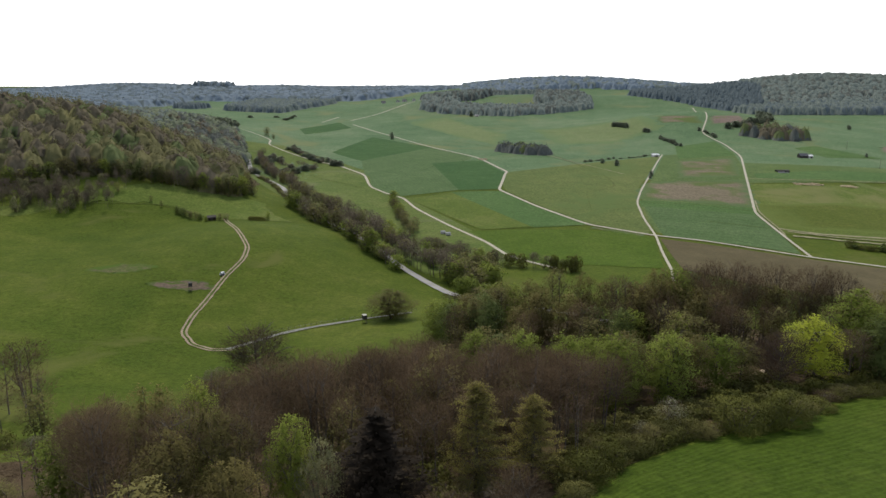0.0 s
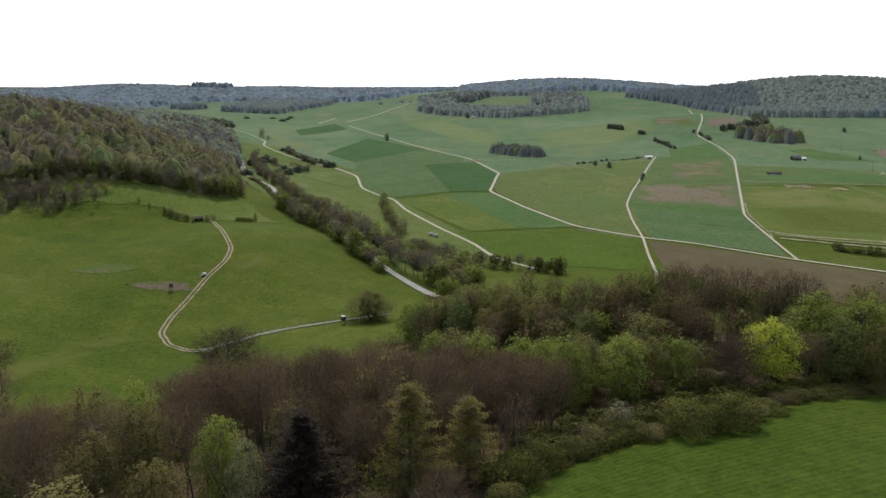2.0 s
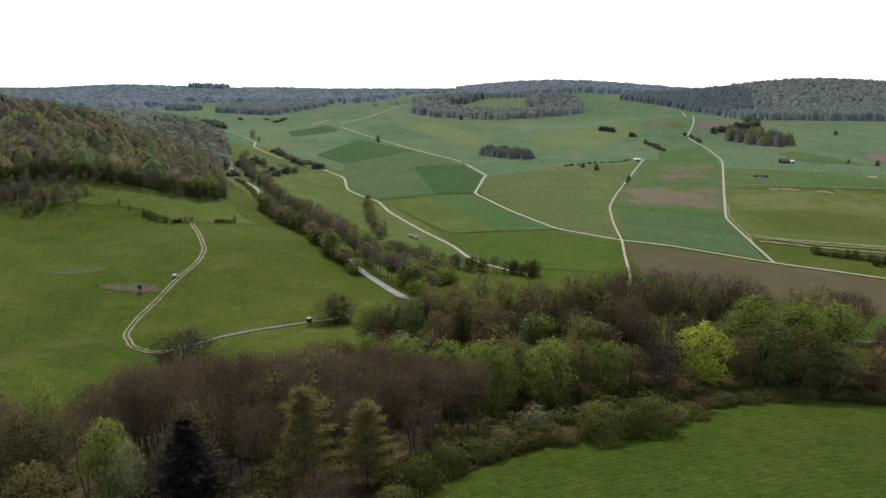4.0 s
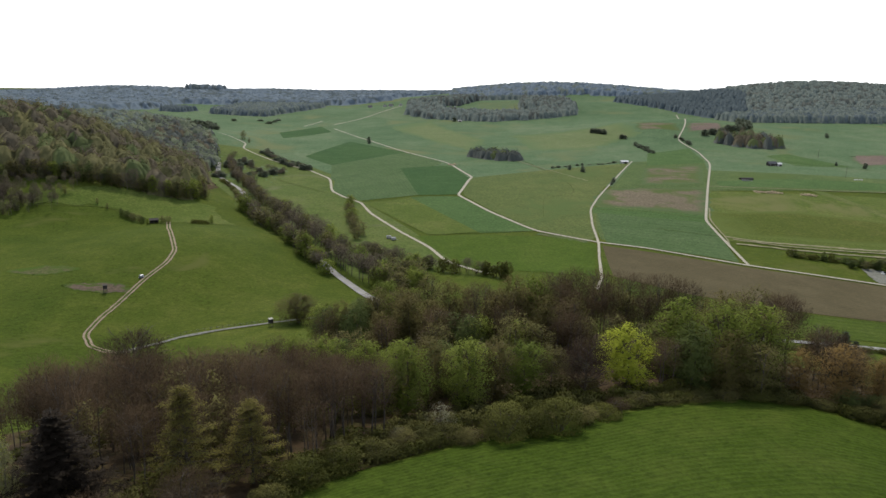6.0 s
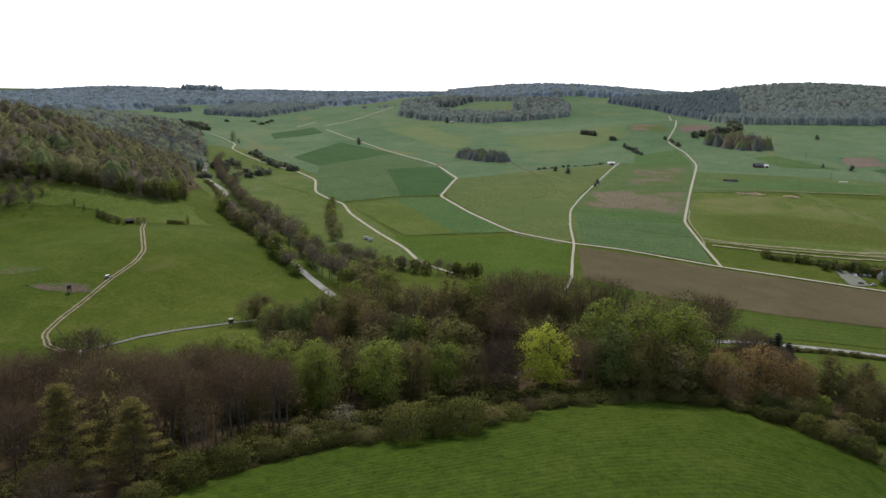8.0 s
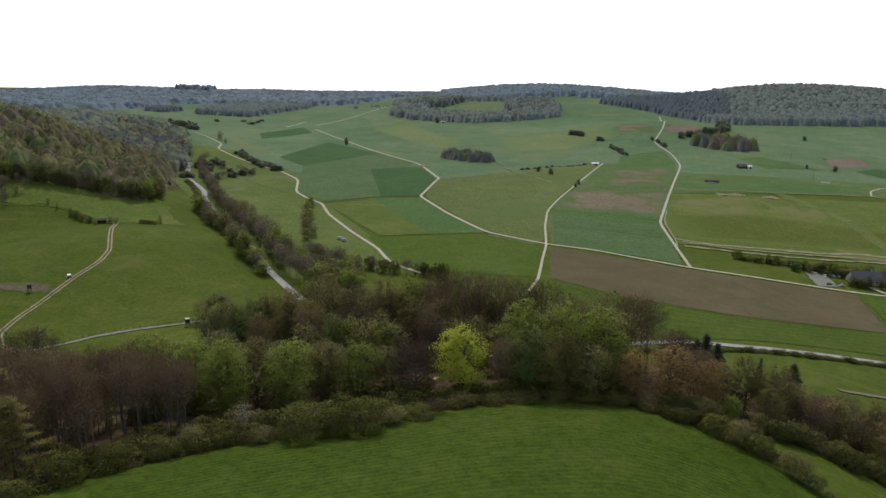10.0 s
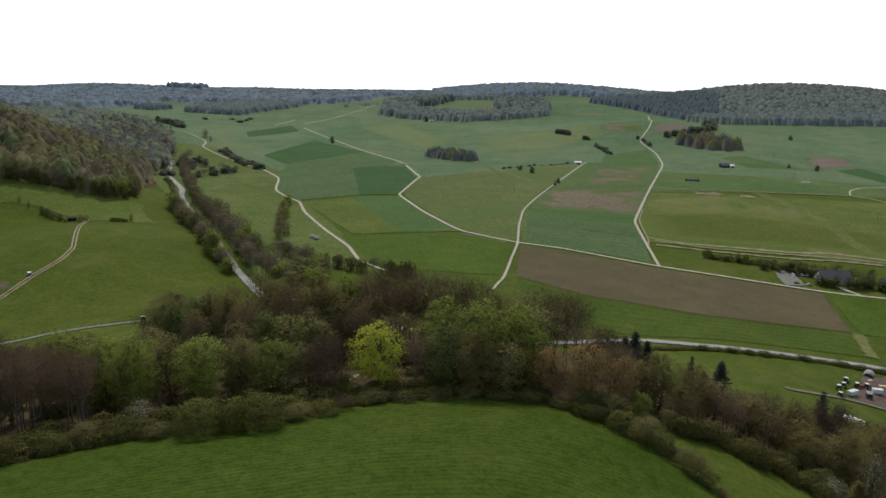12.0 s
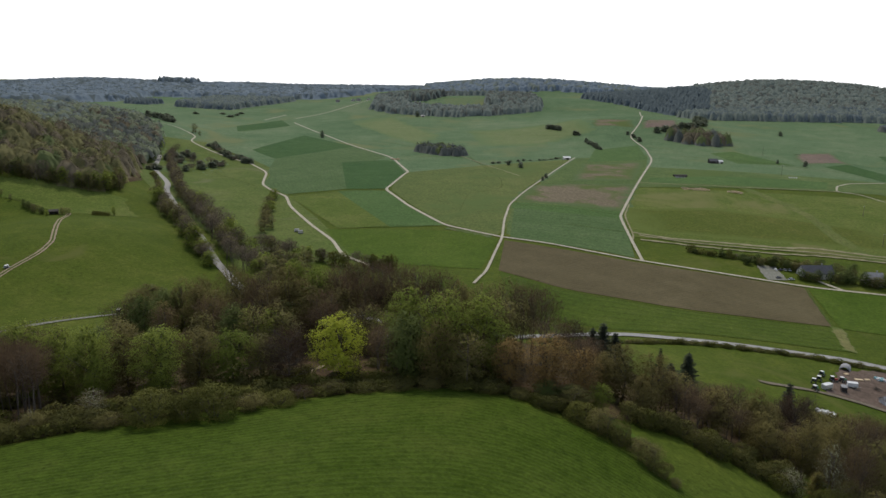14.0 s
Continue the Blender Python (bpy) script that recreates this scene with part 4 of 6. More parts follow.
def inside(poly, x, y):
    p = np.array(poly, float)
    q = np.roll(p, -1, axis=0)
    c = np.zeros(len(x), bool)
    for (x0, y0), (x1, y1) in zip(p, q):
        hit = (y0 > y) != (y1 > y)
        c ^= hit & (x < (x1 - x0) * (y - y0) / (y1 - y0 + 1e-12) + x0)
    return c


def scatter(poly, spacing, seed):
    """Jittered points at about that spacing inside an outline."""
    rng = np.random.default_rng(seed)
    p = np.array(poly, float)
    x, y = np.meshgrid(np.arange(p[:, 0].min(), p[:, 0].max(), spacing), np.arange(p[:, 1].min(), p[:, 1].max(), spacing))
    x = x.ravel() + rng.uniform(-0.45, 0.45, x.size) * spacing
    y = y.ravel() + rng.uniform(-0.45, 0.45, y.size) * spacing
    k = inside(poly, x, y)
    return x[k], y[k], rng


CHOICE = {}
PLACED = set()
NATIVE = {}


def variants(kind, seeds, detail=1.0):
    CHOICE[kind, detail] = [make_tree(kind, s, detail) for s in seeds]
    NATIVE.update((src.name, src["label"]) for src in CHOICE[kind, detail])


def plant(kind, x, y, top=None, height=None, width=None, detail=1.0, label="", group="", turn=None):
    """Stands a tree on the ground; top: the height of its tip above datum."""
    pool = CHOICE[kind, detail]
    src = pool[random.randrange(len(pool))]
    z = float(ground_z(x, y))
    H = height or (top - z)
    W = width or src["width"] * H / src["height"]
    m = Matrix.Translation((x, y, z - 0.1)) @ Matrix.Rotation(random.uniform(0, 6.28) if turn is None else turn, 4, "Z") @ Matrix.Diagonal((W / src["width"], W / src["width"], H / src["height"], 1))
    if src.name not in PLACED:
        PLACED.add(src.name)
        src.matrix_basis = m
        ob = src
    else:
        ob = copy_thing(src, Matrix.Translation((0, 0, 0)))
        ob.matrix_basis = m
    tagged(ob, label or NATIVE[src.name], group=group)
    return ob


for kind, seeds in (("bare", (1, 2, 3, 4, 5)), ("bud", (11, 12, 13)), ("green", (21, 22, 23, 24)), ("deep", (31, 32)), ("lime", (41,)), ("oak", (45, 46)), ("olive", (47, 48, 49)), ("russet", (51, 52)),
                    ("gold", (61, 62)), ("spruce", (71, 72)), ("pine", (75, 76)), ("may", (93,)), ("bush", (81, 82, 83, 84)), ("blossom", (91, 92)), ("thicket", (95, 96))):
    variants(kind, seeds)
for kind, seeds in (("bare", (6, 7, 8)), ("bud", (16, 17, 18)), ("green", (26, 27)), ("olive", (38, 39)), ("deep", (36,)), ("bush", (86, 87)), ("thicket", (97, 98))):
    variants(kind, seeds, 0.35)
for kind, seeds in (("bush", (88, 89)), ("thicket", (99, 100)), ("bud", (19,)), ("bare", (9,))):
    variants(kind, seeds, 0.2)

# the wood below the near field: x, y, tip, crown width, kind
BACK_LEFT = [(0, 275, -88, 12, "green"), (8, 292, -91, 12, "green"), (16, 312, -95, 12, "bud"), (12, 345, -103, 11, "bud"), (4, 350, -104, 10, "bare"), (22, 338, -101, 11, "bud"), (22, 298, -90, 11, "bare"), (30, 318, -95, 12, "bud"), (32, 284, -87, 12, "green"), (42, 306, -92, 11, "bare"), (6, 310, -97, 10, "bud")]
BACK_ROW = [
    (-3, 256, -78.9, 11, "green"), (2, 247, -75.5, 11, "green"), (9, 232, -69.9, 12, "olive"), (-4, 222, -82.0, 8, "thicket"), (15, 238, -70.5, 10, "deep"), (21, 243, -68.0, 10, "bud"),
    (30, 236, -65.5, 12, "olive"), (39, 238, -62.0, 11, "bud"), (46, 226, -60.5, 11, "olive"), (55, 216, -58.5, 11, "bare"), (65, 209, -54.5, 11, "olive"), (73, 216, -56.5, 11, "green"),
    (80, 222, -56.5, 11, "bare"), (86, 221, -54.8, 11, "bare"), (93, 214, -53.5, 11, "bare"), (99, 206, -52.0, 11, "bare"), (106, 198, -50.5, 11, "bare"), (113, 196, -51.5, 10, "bare"),
]
CORNER = [
    (104, 172, -50.2, 15, "green"), (113, 166, -49.4, 16, "green"), (123, 167, -50.6, 15, "green"), (104, 160, -53, 12, "deep"), (112, 158, -54, 11, "olive"), (119, 158, -57, 11, "bud"), (98, 161, -57, 9, "bare"),
    (117, 178, -50.5, 13, "olive"), (129, 175, -53.5, 12, "bud"),
]
CORNER_EAST = [
    (129, 158, -58.2, 8, "russet"), (138, 156, -56.5, 11, "russet"), (146, 154, -59.0, 8, "russet"), (143, 146, -65, 6, "bud"), (140, 170, -57, 11, "bare"), (148, 168, -61.5, 9, "bare"), (149, 185, -61.5, 10.6, "oak"),
    (131, 190, -52, 12, "bud"), (136, 185, -52, 11, "bare"), (141, 192, -55, 11, "bare"), (124, 184, -52, 11, "bud"), (160, 195, -65.6, 11, "pine"), (156, 191, -65.8, 9, "pine"), (164, 196, -69.0, 9, "pine"), (152, 178, -65, 9, "bare"),
    (157, 160, -60, 10, "olive"), (164, 158, -61.6, 10, "olive"), (160, 153, -65, 8, "olive"), (168, 163, -67, 8, "bare"), (170, 155, -68, 8, "bare"), (149, 149, -65.2, 5.5, "green"), (143, 150, -66.3, 8, "deep"), (137, 151, -65.5, 6.5, "deep"), (154, 166, -64.5, 9, "olive"),
]
RIGHT_SLOPE = [
    (184, 190, -72.5, 10, "pine"), (179, 200, -75.0, 5, "pine"), (178, 187, -74.8, 8, "pine"), (182, 172, -75, 9, "bare"), (192, 176, -77, 9.7, "bare"), (178, 160, -73.8, 8, "bare"), (185, 158, -74.6, 8, "bare"),
    (195, 168, -74.6, 8, "olive"), (209, 176, -79.2, 12, "oak"), (211, 184, -78.6, 9, "pine"), (200, 152, -76, 9.5, "olive"), (190, 152, -76, 8, "olive"), (219, 162, -79.5, 9, "bare"), (208, 144, -77.6, 8, "bare"), (210, 156, -78, 9, "olive"),
    (173, 154, -70.5, 7, "bare"), (218, 152, -80.5, 10, "bud"), (226, 160, -84, 11, "bud"), (232, 176, -87, 10, "bare"), (240, 188, -92, 10, "bud"), (222, 172, -84, 10, "bud"), (200, 141, -75, 6.3, "may"),
]
GREEN_BELT = [
    (18, 150, -53.5, 12, "green"), (27, 148, -53.6, 11, "green"), (36, 142, -51.2, 11, "green"), (41, 150, -53.5, 11, "olive"), (49, 147, -53, 13, "green"), (56, 153, -55, 11, "olive"), (63, 155, -56, 12, "green"), (33, 156, -57, 11, "green"),
    (70, 158, -58, 9, "bud"), (77, 153, -53.5, 11, "oak"), (88, 160, -53.6, 15.5, "lime"), (8, 163, -58, 10, "green"), (14, 156, -56, 10, "bud"), (44, 160, -58, 10, "deep"), (54, 162, -59, 10, "bud"),
]
BROWN_WOOD = [
    (14, 143, -54, 9, "bare"), (9, 127, -48.5, 9, "bare"), (11, 137, -51, 9, "bare"), (-7, 138, -51.7, 10, "bare"), (-12, 122, -46.3, 10, "bare"), (-4, 148, -55, 9, "bare"), (27, 136, -53, 9, "bare"), (20, 131, -50.5, 9, "bare"),
    (-20, 130, -50, 10, "bare"), (-28, 138, -53, 10, "bare"), (-34, 130, -51, 10, "bare"), (0, 115, -46.5, 9, "bare"), (5, 98, -42.5, 10, "gold"), (14, 102, -46.5, 9, "gold"), (16, 116, -46.5, 9, "bare"), (24, 121, -48, 9, "bare"),
    (31, 126, -49.8, 9, "bare"), (-22, 116, -46.5, 9, "bare"), (2, 131, -50, 9, "bare"), (20, 141, -53.5, 9, "bare"), (-14, 132, -50, 9, "bare"), (-10, 124, -53.5, 9, "gold"),
]
BROWN_WOOD_2 = [
    (3, 106, -46, 8, "bare"), (-6, 108, -46, 9, "bare"), (-14, 106, -46, 9, "bare"), (-40, 146, -61, 10, "bare"), (-46, 136, -59.5, 9, "bare"), (-16, 146, -55, 9, "bare"), (-30, 122, -50, 9, "bare"),
    (8, 118, -47, 8, "bare"), (-44, 160, -67, 10, "bare"), (-30, 156, -63, 9, "bare"), (-15, 160, -61, 9, "bud"), (0, 160, -60, 9, "bud"), (-54, 170, -71, 9, "bud"), (-38, 176, -71.5, 9, "bare"), (-20, 176, -70, 9, "bare"), (22, 110, -50, 7, "bare"),
]
LEFT_END = [
    (-9, 88, -41.3, 15, "spruce"), (-16, 86, -45.8, 6.5, "blossom"), (-21, 90, -44, 7, "green"), (-37, 92, -43.4, 10, "bare"), (-31, 89, -42.7, 10, "olive"), (-36, 86, -45, 9.5, "olive"), (-28, 93, -43.6, 9, "bare"), (-27, 82, -46.5, 8, "olive"), (-49, 92, -43.0, 9.5, "bare"), (-53, 97, -46.5, 8, "bare"), (-46, 104, -46.4, 10, "olive"), (-40, 108, -47.0, 7, "green"), (-29, 102, -45.5, 9, "bare"), (-50, 116, -54, 9, "bare"),
    (-58, 104, -51, 8, "bud"), (-63, 128, -60, 9, "bud"), (-68, 124, -60, 9, "bare"), (-72, 138, -66, 9, "bare"), (-76, 150, -70, 9, "bud"), (-66, 238, -83.5, 24, "oak"), (-78, 233, -96, 7, "blossom"), (-84, 150, -74, 7, "thicket"),
    (-42, 150, -62.2, 15, "bare"), (-27, 150, -60.2, 15, "bare"), (-55, 160, -68, 13, "bare"),
]
FAR_LEFT = [
    (-138, 221, -81, 15, "bare"), (-128, 200, -77, 15, "bare"), (-118, 192, -80, 11, "bare"), (-108, 176, -80, 10, "bud"), (-112, 165, -86, 8, "bush"), (-100, 160, -84, 6, "blossom"), (-122, 178, -78, 11, "bare"),
    (-132, 190, -80, 11, "bare"), (-74, 116, -62, 9, "bare"), (-48, 98, -50, 10, "bare"), (-64, 108, -56, 9, "green"), (-45, 86, -47, 9, "bare"), (-37, 76, -46, 9, "bud"), (-80, 228, -95, 5, "blossom"),
]
FOOT = [
    (10, 84, -49, 8, "bare"), (0, 78, -49, 8, "bare"), (12, 108, -48, 8, "bare"), (-2, 98, -46, 8, "bare"), (8, 76, -50, 7, "bud"), (0, 70, -49, 6, "bud"),
    (-28, 70, -45, 9, "bare"), (-40, 66, -48, 9, "bare"), (-52, 78, -50, 9, "bare"), (-64, 90, -55, 9, "bud"),
]
SPREAD = {"pine": 1.1, "green": 1.1, "deep": 1.1, "bud": 1.25, "russet": 1.25, "spruce": 1.25, "gold": 1.4, "blossom": 1.1, "lime": 1.08, "olive": 1.15}
for row, fine in ((FOOT, 1.0), (BACK_LEFT, 0.35), (BACK_ROW, 1.0), (CORNER, 1.0), (CORNER_EAST, 1.0), (RIGHT_SLOPE, 1.0), (GREEN_BELT, 1.0), (BROWN_WOOD, 1.0), (BROWN_WOOD_2, 0.35), (LEFT_END, 1.0), (FAR_LEFT, 0.35)):
    for x, y, tip, w, kind in row:
        plant(kind, x, y, tip, width=w * SPREAD.get(kind, 1.18), detail=fine if (kind, fine) in CHOICE else 1.0, group="trees of the near wood")
# younger growth between the back row and the belts
filler = random.Random(5)
for _ in range(34):
    f = filler.random()
    x = 4 + 116 * f + filler.uniform(-6, 6)
    y = 170 + filler.uniform(0, 42) + (14 * (1 - f))
    if x > 95 and y > 190:
        continue
    plant(filler.choice(["bud", "bud", "bare", "deep", "green", "bud"]), x, y, height=filler.uniform(12, 16), width=filler.uniform(9.5, 12.5), detail=0.35, group="trees of the near wood")
# denser growth: right-hand slope, back of the wood, the leafless stand


def thicken(poly, gap, kinds, hs, ws):
    px, py, grng = scatter(poly, gap, 17)
    for x, y in zip(px, py):
        plant(filler.choice(kinds), float(x), float(y), height=filler.uniform(*hs), width=filler.uniform(*ws), detail=0.35, group="trees of the near wood")


thicken([(172, 156), (190, 156), (210, 162), (235, 183), (265, 202), (262, 224), (236, 218), (205, 190), (184, 178), (168, 168)], 8, ["olive", "bare", "olive", "bud"], (8, 11.5), (9, 12))
thicken([(-8, 240), (5, 215), (60, 190), (98, 182), (100, 200), (60, 225), (20, 255)], 11.5, ["olive", "deep", "green", "olive", "bare"], (15, 20), (9.5, 12.5))
thicken([(58, 206), (78, 211), (100, 197), (118, 186), (122, 195), (104, 212), (84, 227), (60, 222)], 5.4, ["bare", "bare", "bud"], (17, 22), (7.5, 10))
thicken([(-38, 118), (-30, 108), (8, 108), (28, 120), (30, 134), (16, 146), (-20, 152), (-34, 140)], 7.5, ["bare", "bare", "bare", "bud"], (13, 18.5), (7, 9.5))
thicken([(-75, 165), (-40, 178), (-32, 178), (-34, 200), (-56, 204), (-70, 192)], 9, ["bare", "bare", "bare", "bud"], (6.5, 10), (8, 12))
thicken([(-30, 180), (-10, 172), (10, 176), (2, 208), (-24, 212)], 8, ["bare", "bare", "bud", "bare"], (13, 17), (7, 9.5))
# low scrub between the field's edge and the trees
for k in range(64):
    f = (k + filler.uniform(-0.4, 0.4)) / 63
    x = 18 + 62 * f
    y = float(np.interp(x, [18, 28, 44, 60, 80], [97, 112, 126, 134, 149])) + filler.uniform(0, 14)
    plant(filler.choice(["thicket", "bush", "thicket"]), x, y, height=filler.uniform(1.8, 3.8), width=filler.uniform(4, 7), detail=0.2, group="undergrowth of the near wood", label="low scrubby undergrowth beneath the trees")
for _ in range(26):
    x, y = filler.uniform(-14, 17), filler.uniform(68, 100)
    plant(filler.choice(["bud", "bare", "thicket"]), x, y, height=filler.uniform(2.5, 5), width=filler.uniform(4, 6), detail=0.2, group="undergrowth of the near wood", label="low scrubby undergrowth beneath the trees")
for k in range(26):
    x = 70 + 58 * (k + filler.uniform(-0.4, 0.4)) / 25
    y = float(np.interp(x, [70, 80, 96, 115, 130], [138, 148, 154, 156, 154])) + filler.uniform(0, 6)
    plant(filler.choice(["thicket", "bush", "bush"]), x, y, height=filler.uniform(1.8, 4), width=filler.uniform(4, 7), detail=0.2, group="undergrowth of the near wood", label="low scrubby undergrowth beneath the trees")
for _ in range(80):
    f = filler.random()
    x = -60 + 180 * f
    y = filler.uniform(112, 205) if x > 0 else filler.uniform(100, 190)
    if y < np.interp(x, [-60, -20, 20, 48, 80, 115, 130], [85, 95, 102, 130, 150, 160, 170]):
        continue
    plant(filler.choice(["thicket", "bush", "thicket"]), x, y, height=filler.uniform(2, 4), width=filler.uniform(5, 8), detail=0.2, group="undergrowth of the near wood", label="low scrubby undergrowth beneath the trees")
for x, y in resample([(20, 94.5), (31, 110), (48, 122.5), (70, 135.5), (90, 147.5), (104, 152.5), (115, 155.5), (129, 151), (142, 141.5), (152, 131)], 66):
    plant(filler.choice(["thicket", "bush", "bush"]), float(x) + filler.uniform(-0.8, 0.8), float(y) + filler.uniform(0, 1.5), height=filler.uniform(1.2, 2.6), width=filler.uniform(3, 5), detail=0.2, group="undergrowth of the near wood", label="low scrub along the edge of the crop")
# shrubs along the edge of the crop field
HEDGE = [(19, 92, 3.8, 6, "thicket"), (22, 101, 5, 9, "bush"), (27, 107, 4.6, 7, "bush"), (26, 112, 3.4, 6, "bud"), (33, 114, 3.6, 8, "thicket"), (37, 118, 4.2, 6, "bud"), (41, 121, 3.2, 8, "thicket"), (44, 127, 6.5, 6.5, "may"), (36, 119, 4.5, 4, "may"), (49, 122, 2.8, 6, "bud"), (46, 123, 3.4, 7, "thicket"),
         (56, 124.5, 6.6, 11, "bush"), (62, 126.5, 5.6, 8, "bush"), (67, 129, 6.6, 11, "bush"), (73, 134, 3.4, 7, "bud"), (78, 138, 2.6, 8, "bush"), (82, 142, 3.0, 6, "bare"), (88, 147, 3.0, 7, "bud"), (95, 150, 2.0, 9, "thicket"),
         (102, 152.5, 2.2, 10, "thicket"), (110, 154, 2.8, 8, "bud"), (117, 154, 2.4, 9, "bush"), (124, 153, 3.0, 9, "thicket")]
HEDGE_2 = [(131, 150, 2.4, 6, "thicket"), (138, 145, 3.4, 7, "thicket"), (143, 140, 4.6, 7, "bush"), (147, 136, 6, 7, "bud"), (150, 132, 5, 5, "thicket"), (153, 127, 5, 5.5, "bud"), (154.5, 124.5, 5.4, 5.5, "bud"), (156, 122, 3.6, 4, "thicket"), (157.5, 119.5, 2.0, 3, "bud"),
           (165, 147, 5, 6, "thicket"), (174, 146, 4.5, 6, "bush"), (182, 145, 5, 6, "thicket"), (190, 144, 5, 7, "thicket"), (198, 142, 7, 7, "gold"), (206, 143, 8, 8, "bud"), (214, 145, 8, 8, "bud"), (224, 150, 8, 8, "bud"),
           (190, 138, 6, 7, "may"), (198, 136, 6, 8, "bush"), (207, 137, 7, 9, "bud"), (215, 139, 7, 8, "may"), (223, 143, 8, 9, "bud"), (231, 147, 7, 8, "may"), (203, 131, 4, 6, "thicket"), (212, 133, 4.5, 6, "bush")]
for row in (HEDGE, HEDGE_2):
    for x, y, h, w, kind in row:
        plant(kind, x, y, height=h, width=w, group="shrubs along the crop field")

# undergrowth along the lower edge of the corner wood
for x, y in resample([(155, 146), (162, 144.5), (172, 142), (181, 138.5), (190, 136)], 17):
    plant(filler.choice(["thicket", "bush", "thicket"]), float(x) + filler.uniform(-1, 1), float(y) + filler.uniform(0, 5), height=filler.uniform(2.5, 5), width=filler.uniform(5, 7), detail=0.35, group="undergrowth of the near wood", label="dark scrub under the edge of the corner wood")
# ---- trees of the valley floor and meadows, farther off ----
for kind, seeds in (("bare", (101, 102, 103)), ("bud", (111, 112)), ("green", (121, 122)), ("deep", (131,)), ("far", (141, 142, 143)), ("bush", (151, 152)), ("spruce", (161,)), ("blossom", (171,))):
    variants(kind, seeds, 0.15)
rnd = random.Random(9)


def line_of(points, count, kinds, hs, ws, drift, group):
    c = resample(points, count)
    for x, y in c:
        plant(rnd.choice(kinds), x + rnd.uniform(-drift, drift), y + rnd.uniform(-drift, drift), height=rnd.uniform(*hs), width=rnd.uniform(*ws), detail=0.15, group=group)


line_of([(-34, 430), (-50, 458), (-70, 496), (-92, 536), (-114, 576), (-132, 608)], 38, ["bud", "bare", "bud", "bare", "green", "bud"], (9, 18), (9, 15), 2, "trees along the country road")
line_of([(2, 404), (-16, 434), (-34, 468), (-54, 508), (-76, 550), (-97, 592), (-116, 626), (-138, 668), (-150, 706)], 46, ["bud", "bare", "bud", "bare"], (13, 19), (10, 14), 2.5, "trees along the country road")
line_of([(14, 402), (-4, 436), (-22, 470), (-44, 514), (-66, 556), (-88, 594), (-104, 622)], 26, ["bare", "bud", "bare", "green"], (9, 17), (9, 14), 4, "trees along the country road")
line_of([(16, 350), (28, 346), (24, 362), (36, 356)], 6, ["bud", "green"], (8, 11), (10, 12), 2, "trees along the stream")
line_of([(9, 368), (13, 374), (15, 364)], 3, ["bud", "green"], (11, 13), (10, 12), 1, "trees along the stream")
line_of([(18, 385), (4, 410), (20, 412), (34, 396), (10, 440), (28, 432)], 16, ["bud", "green", "bud", "bud"], (12, 15), (11, 15), 4, "trees along the stream")
line_of([(-14, 480), (-4, 474), (8, 468), (16, 460), (0, 468), (-10, 474)], 18, ["bare", "bare", "bare", "bud"], (9, 14), (7, 10), 4, "trees along the stream")
line_of([(18, 464), (30, 458), (42, 451), (54, 446), (68, 439), (84, 428)], 24, ["bare", "green", "bud", "bare", "bush"], (6, 11), (6, 9), 3, "trees along the stream")
line_of([(-50, 684), (-45, 650), (-37, 610), (-30, 575), (-22, 538)], 13, ["bud", "green", "bud"], (8, 12), (9, 12), 2.5, "trees along the ditch")
line_of([(-222, 1045), (-205, 1015), (-180, 975), (-158, 945), (-136, 915)], 34, ["far", "bare", "far"], (5, 8), (8, 11), 6, "bushes along the upper stream")
line_of([(-226, 810), (-190, 850), (-160, 890), (-185, 905), (-215, 880), (-240, 950), (-210, 930)], 48, ["bare", "far", "bare", "far"], (5, 10), (8, 12), 9, "bushes along the upper stream")
line_of([(-162, 604), (-168, 596), (-176, 590)], 5, ["bud", "green"], (7, 10), (8, 10), 2, "trees along the country road")
line_of([(-151, 720), (-167, 745), (-197, 820), (-224, 892), (-240, 950)], 36, ["bare", "bare", "bud"], (11, 15), (8, 11), 3, "trees along the country road")
line_of([(-470, 1430), (-440, 1400), (-420, 1380), (-385, 1330), (-370, 1310)], 16, ["far"], (8, 12), (12, 15), 8, "bushes far up the valley")
line_of([(-400, 1535), (-380, 1545), (-300, 1590), (-330, 1500)], 5, ["far"], (4, 6), (12, 18), 8, "bushes far up the valley")
line_of([(-196, 520), (-188, 514), (-181, 509), (-174, 504)], 7, ["deep", "deep", "bud"], (5, 7), (4, 5.5), 0.6, "young fruit trees in a row")
